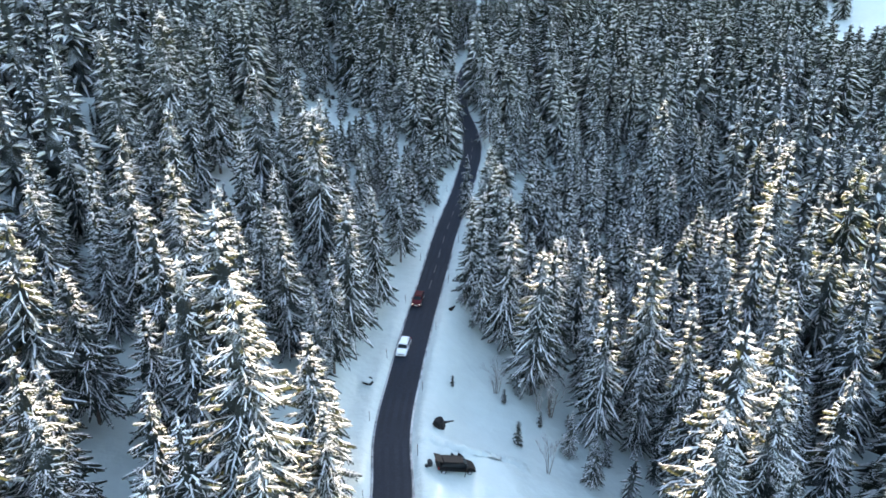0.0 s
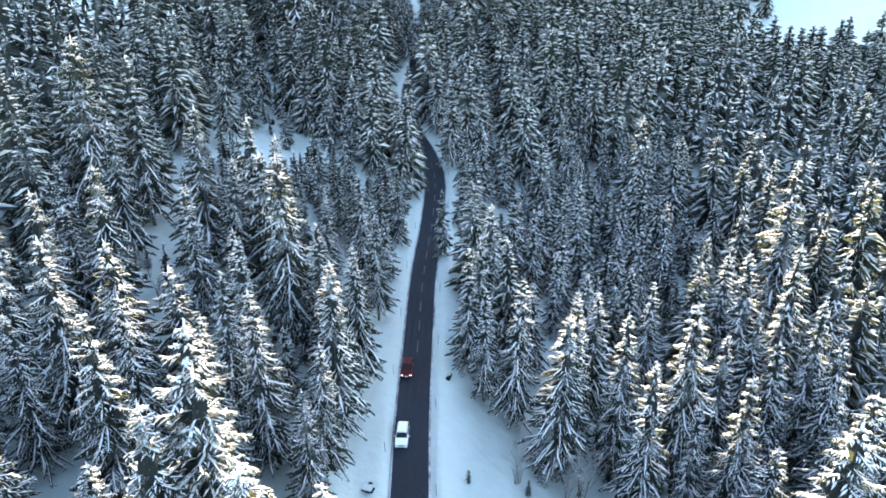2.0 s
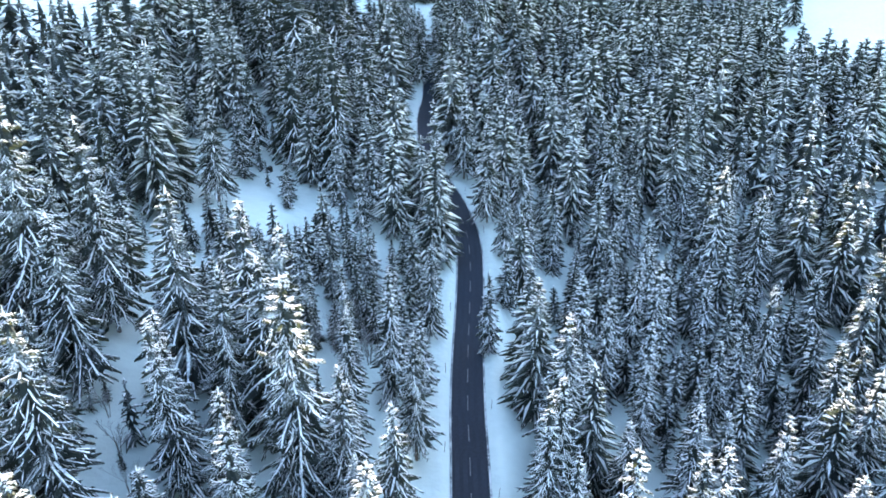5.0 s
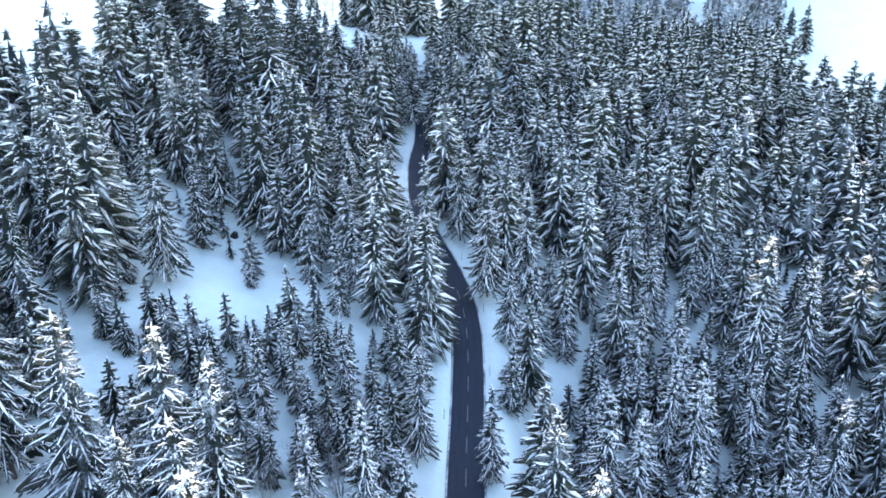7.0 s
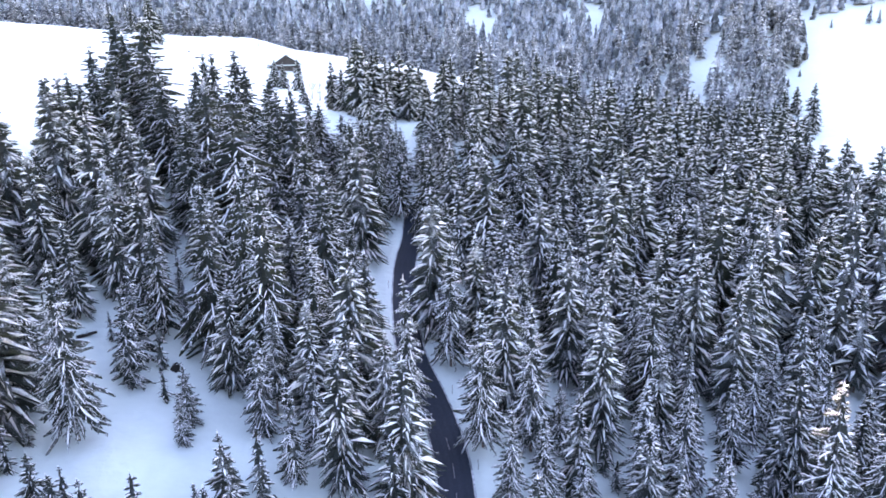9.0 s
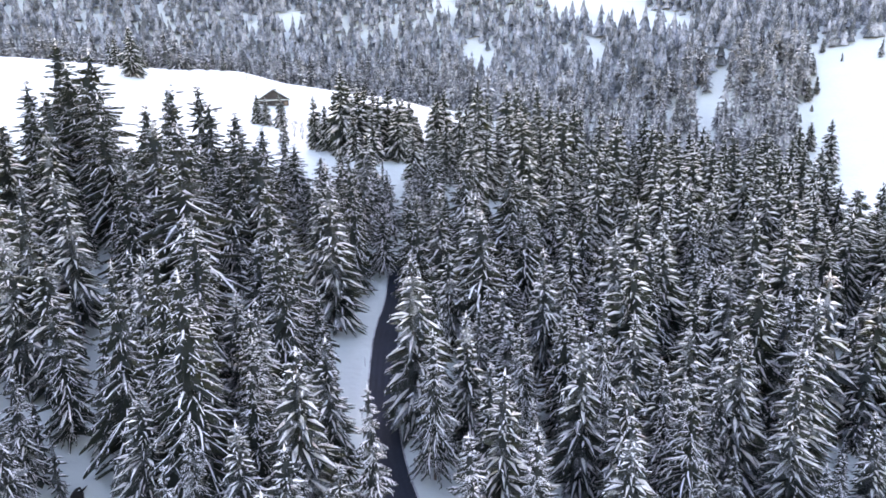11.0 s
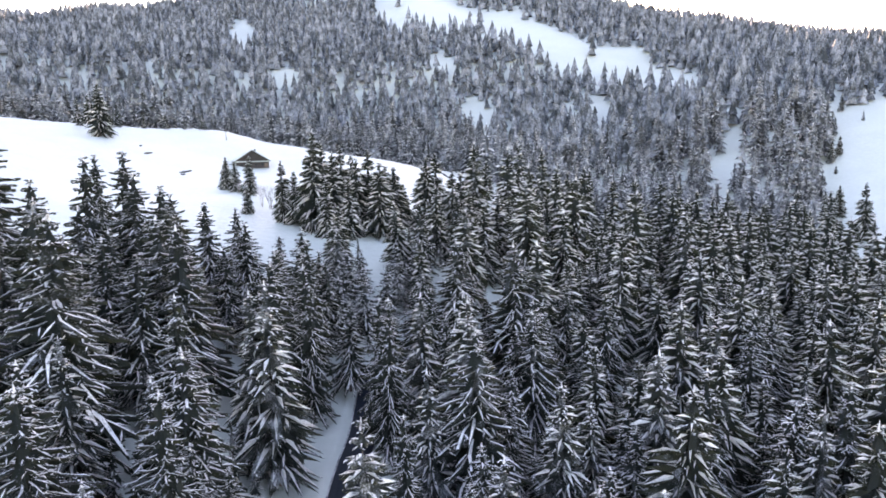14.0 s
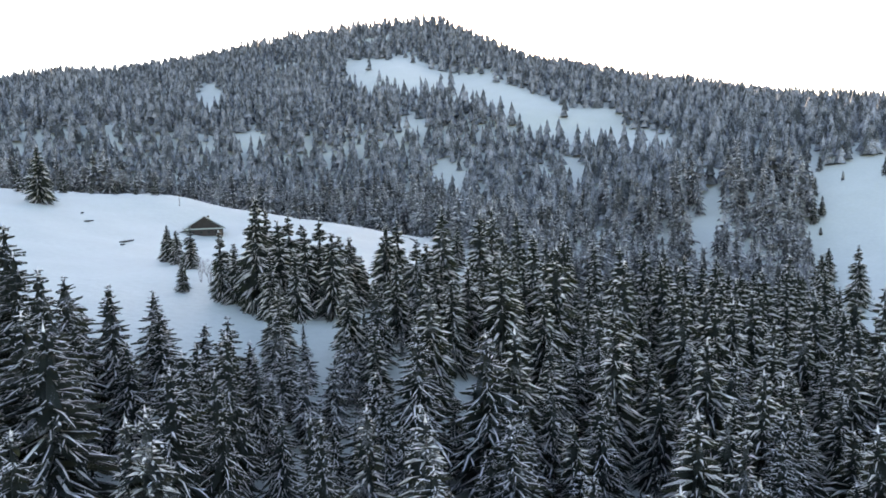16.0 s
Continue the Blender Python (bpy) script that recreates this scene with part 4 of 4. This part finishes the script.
    part("front_bumper", box(width * 0.9, 0.16, 0.2, (0, f + 0.04, 0.42), 0.04), PLASTIC if open_doors else paint, c)
    part("number_plate", box(0.5, 0.02, 0.11, (0, f - 0.05, 0.45)), PLATE, c, "plain pale number plate bar")
    if open_doors:
        tilt = Matrix.Translation((0, r - 0.45, high - 0.05)) @ Matrix.Rotation(radians(12), 4, "X")
        part("tailgate", box(width * 0.82, 1.05, 0.07, (0, 0, 0), 0.03, tilt @ Matrix.Translation((0, 0.55, 0.04))), paint, c, "black tailgate raised wide open")
        # flat dark panel in place of the shade inside the boot
        part("boot_shade_panel", box(width * 0.74, 0.05, 0.75, (0, r - 0.2, 0.95)), PLASTIC, c, "dark panel for the shade inside the open boot")
        for sx, y0, ang in ((-1, f + 1.45, 62), (1, f + 1.45, -55), (1, f + 2.45, -50)):
            hinge = Matrix.Translation((sx * (half - 0.02), y0, 0.0)) @ Matrix.Rotation(radians(ang), 4, "Z")
            part("door", box(0.07, 0.95, 1.0, (0, 0, 0), 0.03, hinge @ Matrix.Translation((0, 0.48, 0.86))), paint, c, "black car door standing open")
    tagged(c, label, "car", group)
    c.matrix_basis = m
    return c


def slope_pose(x, y, turn, lift=0.0):
    """A pose on the road or snow that follows its fall."""
    e = 1.6
    c, s = math.cos(radians(turn)), math.sin(radians(turn))
    z = lambda a, b: max(ground_at(a, b), float(road_z(b)[0]) + 0.03) if abs(a - float(road_x(b)[0])) < ROAD_HALF else ground_at(a, b)
    ax, ay = (c, s), (-s, c)
    px = Vector((ax[0] * 2 * e, ax[1] * 2 * e, z(x + ax[0] * e, y + ax[1] * e) - z(x - ax[0] * e, y - ax[1] * e))).normalized()
    py = Vector((ay[0] * 2 * e, ay[1] * 2 * e, z(x + ay[0] * e, y + ay[1] * e) - z(x - ay[0] * e, y - ay[1] * e))).normalized()
    pz = px.cross(py).normalized()
    px = py.cross(pz)
    m = Matrix((px, py, pz)).transposed().to_4x4()
    mid = sum(z(x + ax[0] * i + ay[0] * j, y + ax[1] * i + ay[1] * j) for i in (-e, 0, e) for j in (-e, 0, e)) / 9
    m.translation = (x, y, mid + lift)
    return m


car("white_estate_car", "white estate car driving on the dark wet road", WHITE_PAINT, WHITE_PAINT, 4.6, 1.86, 1.55, slope_pose(-6.6, 103.6, -9), False)
car("red_hatchback_car", "red car with headlights on driving along the road", RED_PAINT, RED_PAINT, 4.3, 1.8, 1.5, slope_pose(-4.75, 119.2, -8), True)
car("black_parked_car", "black car parked in deep snow with doors and tailgate open", DARK_PAINT, DARK_PAINT, 5.4, 2.0, 1.75, slope_pose(1.5, 75.0, 105, -0.06), False, open_doors=True)
CANVAS = material("dark_canvas", (0.02, 0.022, 0.026), 0.85, var=0.3, grain=12, spots=2, bump=0.4)
for k, (x, y, w, h, t) in enumerate(((-1.7, 74.4, 0.55, 0.9, 20), (-2.1, 73.8, 0.4, 0.5, 60))):
    bag = new("duffel_bag")
    bag.matrix_basis = pose(x, y, ground_at(x, y) - 0.03, 0, 0, t)
    part("bag_body", box(w, w * 1.4, h, (0, 0, h / 2), 0.12), CANVAS, bag)
    part("carry_strap", box(0.06, w * 0.9, 0.05, (0, 0, h + 0.01), 0.015), PLASTIC, bag, "dark webbing strap")
    tagged(bag, "dark canvas bag standing in the snow behind the parked car", "bag", "bags behind the parked car")

# ---- snow markers along the road ----
POST = material("marker_post_paint", (0.05, 0.04, 0.035), 0.7, var=0.4, grain=10, spots=2, bump=0.2)
REFLECT = material("reflector_strip", (0.22, 0.08, 0.04), 0.35, var=0.1, grain=4, spots=1, bump=0)
post0 = None
for side, ys in ((-1, (67, 84, 100.5, 118, 134.5, 151, 168, 185, 202, 220, 238, 256)), (1, (76, 92, 109, 125.5, 142, 159, 176, 193, 212, 231, 250, 268))):
    for y in ys:
        x = float(road_x(y)[0]) + side * (ROAD_HALF + 0.75)
        m = pose(x, y, ground_at(x, y) - 0.3, rng.normal(0, 2), rng.normal(0, 2), 0)
        if post0 is None:
            post0 = new("snow_marker_post")
            part("pole", rod(0.038, 2.0, (0, 0, 0), 8, 0.03), POST, post0)
            part("reflector", rod(0.042, 0.2, (0, 0, 1.65), 8), REFLECT, post0, "dull red reflector band")
            tagged(post0, "thin dark wooden snow marker post beside the road", "post", "snow markers along the road")
            post0.matrix_basis = m
        else:
            copy_thing(post0, m)

# ---- lane marks ----
LINE = material("worn_white_line", (0.085, 0.088, 0.095), 0.7, var=0.5, grain=6, spots=1.5, bump=0.1)
for k, y in enumerate(np.arange(124.0, 200, 6.2)):
    yy = np.array([y, y + 1.6, y + 3.2])
    xx, zz = road_x(yy), road_z(yy) + 0.078
    bm = bmesh.new()
    l = [bm.verts.new((a - 0.06, b, c)) for a, b, c in zip(xx, yy, zz)]
    r = [bm.verts.new((a + 0.06, b, c)) for a, b, c in zip(xx, yy, zz)]
    for i in range(2):
        bm.faces.new((l[i], r[i], r[i + 1], l[i + 1]))
    part("lane_dash", bm, LINE, road, "worn white lane dash")

# ---- young trees and shrubs on the verge ----
SAP = spruce(91, 3.0, 0.75, 11, 6, 2, 1, 0.5, bare=0.05, trunk_sides=5, fat=0.6)


def sapling_thing():
    v, f, m = SAP
    ob = new("spruce_sapling")
    for name, k, mat, label in (("stem", 2, BARK, "thin brown stem"), ("crown", 0, NEEDLES, ""), ("snow_cover", 1, TREE_SNOW, "a little snow on the twigs")):
        fk = f[m == k]
        u, inv = np.unique(fk, return_inverse=True)
        p = new(name, mesh_from(name, v[u], inv.reshape(-1, 3), [mat]))
        p.parent = ob
        p["label"] = label or "sparse dark green needles"
        if k < 2:
            p["kind"] = "stuff"
    return tagged(ob, "small dark green spruce sapling standing in open snow", "sapling", "saplings in the snow")


first = None
for x, y, h in ((1.5, 95.1, 2.2), (-39.8, 118.7, 4.2), (-46.7, 136.6, 3.4), (-42.6, 126.0, 2.6), (-59.5, 135.2, 3.8), (11.1, 85.9, 4.2), (9.8, 95.4, 2.8), (15.3, 92.4, 3.0), (20.2, 95.0, 2.6), (-27, 178, 2.4), (-38, 160, 4.2), (-41.6, 159.7, 4.5), (-35, 118, 3.8), (-36, 112, 3.2), (-1.8, 203, 4.5), (-2.5, 224, 1.6)):
    s = h / 3.0
    m = Matrix.LocRotScale((x, y, ground_at(x, y) - 0.05), Euler((0, 0, rng.uniform(0, 6))), (s, s, s))
    if first is None:
        first = sapling_thing()
        first.matrix_basis = m
    else:
        copy_thing(first, Matrix()).matrix_basis = m

FROSTED = material("frosted_twigs", (0.13, 0.11, 0.10), 0.85, var=0.35, grain=6, spots=0.8, bump=0.3, color2=(0.40, 0.40, 0.41))


def branching(seed, high, forks, spread):
    """Trunk and bare limbs as tapered three-sided rods in one heap."""
    r = np.random.default_rng(seed)
    trunk, limbs = Heap(), Heap()

    def stick(heap, p, q, ra, rb):
        d = (q - p) / (np.linalg.norm(q - p) + 1e-9)
        a = np.cross(d, (0.3, 0.9, 0.1))
        a /= np.linalg.norm(a)
        c = np.cross(d, a)
        ring = [a * math.cos(t) + c * math.sin(t) for t in (0, 2.09, 4.19)]
        heap.add([p + k * ra for k in ring] + [q + k * rb for k in ring], [x for i in range(3) for x in ((i, (i + 1) % 3, 3 + (i + 1) % 3), (i, 3 + (i + 1) % 3, 3 + i))], 0)

    def grow(p, d, length, rad, depth):
        q = p + d * length
        stick(trunk if depth == forks else limbs, p, q, rad, rad * 0.6)
        if depth == 0:
            return
        for k in range(r.integers(2, 5)):
            nd = d + r.normal(0, spread, 3) + np.array((0, 0, 0.18))
            grow(p + d * length * r.uniform(0.55, 1.0), nd / np.linalg.norm(nd), length * r.uniform(0.5, 0.75), rad * 0.6, depth - 1)

    for a in r.uniform(0, 6.28) + np.arange(3) * 2.1:
        lean = np.array((math.cos(a) * 0.14, math.sin(a) * 0.14, 1.0))
        grow(np.array((math.cos(a) * 0.1, math.sin(a) * 0.1, -0.3)), lean / np.linalg.norm(lean), high * r.uniform(0.34, 0.46), 0.007 * high + 0.02, forks)
    return trunk.arrays(), limbs.arrays()


bare_kinds = []
for seed, hh in ((1, 6.0), (2, 6.0), (3, 6.0)):
    (tv, tf, _), (lv, lf, _) = branching(seed, hh, 4, 0.38)
    ob = new("bare_shrub_tree")
    p = new("trunk", mesh_from("trunk", tv, tf, [BARK]))
    p.parent = ob
    p = new("bare_branching", mesh_from("bare_branching", lv, lf, [FROSTED]))
    p.parent, p["label"], p["kind"] = ob, "thin frosted leafless twigs", "stuff"
    tagged(ob, "bare leafless frosted shrub tree in deep snow", "tree", "bare frosted trees")
    bare_kinds.append(ob)
placed = set()
for n, (x, y, h) in enumerate(((15.0, 80.6, 7.5), (-43.5, 128.5, 6), (-41.0, 122.5, 5), (-46.0, 134.0, 5), (8.5, 97.2, 8), (8.9, 97.5, 7), (17.4, 95.7, 11), (15.5, 96.1, 8), (-22, 147, 8), (-17, 143, 9), (-17.8, 149.6, 7), (-13.9, 151.5, 6), (-10, 149.7, 7), (-7.6, 155.1, 5), (-12.4, 156, 6), (-10.8, 163.5, 6), (-15.2, 165.7, 6), (-50.6, 162.7, 7), (-53.9, 166.8, 8), (-14, 150, 8), (-19, 152, 7), (-12, 146, 8), (-25, 153, 7), (-9.5, 160, 6), (-16, 158, 7), (-27, 145, 7), (-52, 158, 6), (-49, 152, 5),
                             (-13, 394, 10), (-9, 397, 9), (-16, 398, 8), (-27, 428, 7), (22, 316, 9), (-47, 186, 6), (-12, 255, 7), (31, 205, 4))):
    k = n % 3
    s = h / 6.0
    m = Matrix.LocRotScale((x, y, ground_at(x, y)), Euler((0, 0, rng.uniform(0, 6))), (s, s, s))
    ob = bare_kinds[k] if k not in placed else copy_thing(bare_kinds[k], Matrix())
    placed.add(k)
    ob.matrix_basis = m

# a low ploughed bank round the trodden turnout where the car stands
def snow_bank(points, width, high, seed):
    r = np.random.default_rng(seed)
    pts = [np.array(p, float) for p in points]
    way = np.concatenate([pts[i] + (pts[i + 1] - pts[i]) * np.linspace(0, 1, 14, endpoint=False)[:, None] for i in range(len(pts) - 1)])
    bm, rows = bmesh.new(), []
    for k, (x, y) in enumerate(way):
        a, b = way[max(k - 1, 0)], way[min(k + 1, len(way) - 1)]
        n = np.array((-(b - a)[1], (b - a)[0]))
        n /= np.linalg.norm(n)
        end = math.sin(math.pi * (k + 0.3) / len(way)) ** 0.4
        row = []
        for j in range(7):
            f = j / 3 - 1
            w = width * (0.8 + 0.3 * r.uniform())
            px, py = x + n[0] * f * w, y + n[1] * f * w
            row.append(bm.verts.new((px, py, ground_at(px, py) - 0.06 + high * end * math.cos(f * 1.5) * r.uniform(0.3, 1.3))))
        rows.append(row)
    for p, q in zip(rows, rows[1:]):
        for j in range(6):
            bm.faces.new((p[j], p[j + 1], q[j + 1], q[j])).smooth = True
    ob = part("snow_bank", bm, SNOW, None)
    tagged(ob, "low lumpy bank of ploughed snow beside the road", "snow bank", "ploughed snow banks")
    return ob


snow_bank(((-3.4, 79.9), (0.0, 79.9), (4.8, 79.8), (8.0, 80.6), (10.9, 81.0), (11.2, 79.4), (10.7, 76.8)), 1.2, 0.55, 3)

# a dark stump with a broken bough, half under snow
ROTTEN = material("dark_wet_wood", (0.012, 0.011, 0.011), 0.8, var=0.4, grain=9, spots=1, bump=0.6)
ROTTEN.node_tree.nodes["Principled BSDF"].inputs["Specular IOR Level"].default_value = 0.2
for k, (x, y, t, s) in enumerate(((-0.65, 83.7, 10, 1.6), (-33, 214, 70, 1.3))):
    st = new("broken_stump")
    st.matrix_basis = Matrix.LocRotScale((x, y, ground_at(x, y) - 0.1), Euler((0, 0, radians(t))), (s, s, s))
    part("stump", rough(rod(0.6, 0.85, (0, 0, 0), 11, 0.36, Matrix.Rotation(0.25, 4, "X")), 0.13, k), ROTTEN, st)
    part("bough", rod(0.16, 1.2, (0.2, 0, 0.3), 7, 0.05, Matrix.Rotation(radians(86), 4, "Y")), ROTTEN, st)
    part("snow_cap", rod(0.2, 0.1, (0.05, -0.2, 0.72), 10, 0.1), SNOW, st, "white cap of snow")
    tagged(st, "dark broken tree stump with a bough in the snow", "stump", "broken stumps")

# fallen trunks with broken boughs, dark where the snow has slid off them
for x, y, t, long in ((-57.0, 487.5, 35, 5.6), (-56.0, 478.0, -40, 2.6), (-80.0, 521.0, 5, 3.6), (-88.0, 540.0, 60, 1.6), (1.7, 116.1, 55, 1.5), (-47.5, 220.0, 20, 3.0)):
    log = new("fallen_trunk")
    log.matrix_basis = pose(x, y, ground_at(x, y) + 0.05, 0, 0, t)
    lie = Matrix.Translation((-long / 2, 0, 0.2)) @ Matrix.Rotation(radians(84), 4, "Y")
    part("trunk", rough(rod(0.36, long, (0, 0, 0), 9, 0.2, lie), 0.1, int(y)), ROTTEN, log)
    for k in range(3):
        arm = Matrix.Translation((-long * (0.3 - 0.25 * k), 0, 0.35)) @ Matrix.Rotation(radians((50, -60, 35)[k]), 4, "X") @ Matrix.Rotation(radians(25), 4, "Y")
        part("broken_bough", rod(0.13, long * (0.3 - 0.05 * k), (0, 0, 0), 6, 0.05, arm), ROTTEN, log)
    part("snow_cover", box(long * 0.5, 0.3, 0.14, (long * 0.12, 0, 0.55), 0.06), SNOW, log, "strip of snow lying on the trunk")
    tagged(log, "dark fallen trunk with broken boughs lying in snow", "fallen trunk", "fallen trunks")

# a drain under the verge: a dark pipe between two rough stones
drain = new("verge_drain")
drain.matrix_basis = pose(-11.9, 93.3, ground_at(-11.9, 93.3) - 0.1, 0, 0, 65)
part("pipe", rod(0.34, 1.4, (0, 0, 0.2), 12, None, Matrix.Rotation(radians(80), 4, "Y")), ROTTEN, drain, "dark round pipe end")
for k, y in enumerate((-0.55, 0.55)):
    part("stone", rough(box(0.9, 0.45, 0.4, (0.5, y, 0.15), 0.08), 0.06, k), ROTTEN, drain, "dark wet stone")
part("snow_cap", rough(box(1.3, 1.3, 0.2, (0.45, 0, 0.62), 0.08), 0.05, 5), SNOW, drain, "cap of snow over the pipe")
tagged(drain, "dark drain opening in the snow bank beside the road", "drain")

# ---- the barn on the meadow ----
DARKWOOD = material("dark_barn_boards", (0.03, 0.025, 0.022), 0.9, var=0.4, grain=5.0, spots=0.5, bump=0.5, depth=0.03)
BX, BY = -36.0, 540.0
barn = new("alpine_barn")
barn.matrix_basis = pose(BX, BY, ground_at(BX, BY - 4) - 0.3, 0, 0, 12)
part("front_wall", box(16.0, 0.3, 3.2, (0, -6.0, 1.6), 0.02), DARKWOOD, barn)
part("back_wall", box(16.0, 0.3, 3.2, (0, 6.0, 1.6), 0.02), DARKWOOD, barn)
for sx in (-1, 1):
    part("side_wall", box(0.3, 11.7, 3.2, (sx * 7.85, 0, 1.6), 0.02), DARKWOOD, barn)
for sy in (-1, 1):
    bm = bmesh.new()
    tri = [bm.verts.new(p) for p in ((-8.2, sy * 6.1, 3.25), (8.2, sy * 6.1, 3.25), (0, sy * 6.1, 8.4))]
    g = bm.faces.new(tri)
    bmesh.ops.solidify(bm, geom=[g], thickness=0.2)
    part("gable", bm, DARKWOOD, barn, "dark boarded gable")
for k in range(26):
    x = -7.6 + k * 0.61
    h = 5.15 * (1 - abs(x) / 8.2) - 0.25
    part("gable_board", box(0.5, 0.05, max(h, 0.25), (x, -6.26, 3.4 + max(h, 0.25) / 2)), DARKWOOD, barn)
for sx in (-1, 1):
    tilt = Matrix.Translation((sx * 4.4, 0, 5.95)) @ Matrix.Rotation(sx * math.atan2(5.4, 8.6), 4, "Y")
    part("roof", box(10.6, 14.4, 0.22, (0, 0, 0), 0.03, tilt), DARKWOOD, barn, "dark roof slope under snow")
    part("roof_snow", box(10.3, 14.0, 0.4, (0, 0, 0), 0.12, tilt @ Matrix.Translation((0, 0, 0.31))), SNOW, barn, "thick white snow on the roof")
part("eave_snow", box(16.6, 1.1, 0.4, (0, -6.6, 3.3), 0.15, Matrix.Rotation(radians(8), 4, "X")), SNOW, barn, "white snow on the pent roof")
part("chimney", box(0.8, 0.8, 1.6, (2.2, 2.0, 8.2), 0.05), DARKWOOD, barn, "dark square chimney")
part("chimney_cap", box(1.0, 1.0, 0.15, (2.2, 2.0, 9.05), 0.03), SNOW, barn, "snow-covered chimney cap")
for k in range(4):
    part("window", box(0.9, 0.08, 0.9, (-5 + k * 3.3, -6.2, 1.7), 0.02), CAR_GLASS, barn, "small dark window")
part("barn_door", box(1.6, 0.1, 2.2, (6.6, -6.2, 1.2), 0.02), WOOD, barn, "weathered plank door")
part("lean_to", box(7.0, 5.0, 1.7, (-11.4, -3.0, 0.85), 0.05), DARKWOOD, barn, "low dark lean-to shed")
part("lean_to_roof", box(7.6, 5.6, 0.25, (-11.5, -3.0, 1.95), 0.05, Matrix.Rotation(radians(-7), 4, "Y")), DARKWOOD, barn, "low dark shed roof")
tagged(barn, "dark weathered timber barn with a snow-covered gable roof", "barn")

pole0 = None
for x, y in ((-54, 583), (6.2, 591), (254, 637)):
    m = pose(x, y, ground_at(x, y) - 0.3)
    if pole0 is None:
        pole0 = new("meadow_pole")
        part("pole", rod(0.16, 6.5, (0, 0, 0), 8, 0.11), WOOD, pole0)
        part("cross_arm", box(1.5, 0.14, 0.14, (0, 0, 5.9), 0.02), WOOD, pole0)
        tagged(pole0, "grey wooden pole standing in the snowy meadow", "pole", "meadow poles")
        pole0.matrix_basis = m
    else:
        copy_thing(pole0, m)

# the farm track along the lip of the meadow, with its low retaining wall
tx = np.array([20, 34, 48, 58, 64, 66.0])
ty = np.array([606, 600, 592, 580, 566, 552.0])
tz = ground_z(tx, ty) + 0.12
bm = bmesh.new()
a = [bm.verts.new((x, y - 1.6, z)) for x, y, z in zip(tx, ty, tz)]
c = [bm.verts.new((x + 1.0, y + 1.6, z + 0.1)) for x, y, z in zip(tx, ty, tz)]
d = [bm.verts.new((x, y - 1.7, z - 1.2)) for x, y, z in zip(tx, ty, tz)]
for i in range(len(tx) - 1):
    bm.faces.new((a[i], a[i + 1], c[i + 1], c[i]))
    bm.faces.new((d[i], d[i + 1], a[i + 1], a[i]))
track = part("farm_track", bm, ASPHALT, None)
tagged(track, "narrow dark ploughed track along the edge of the meadow", "track", kind="structure")
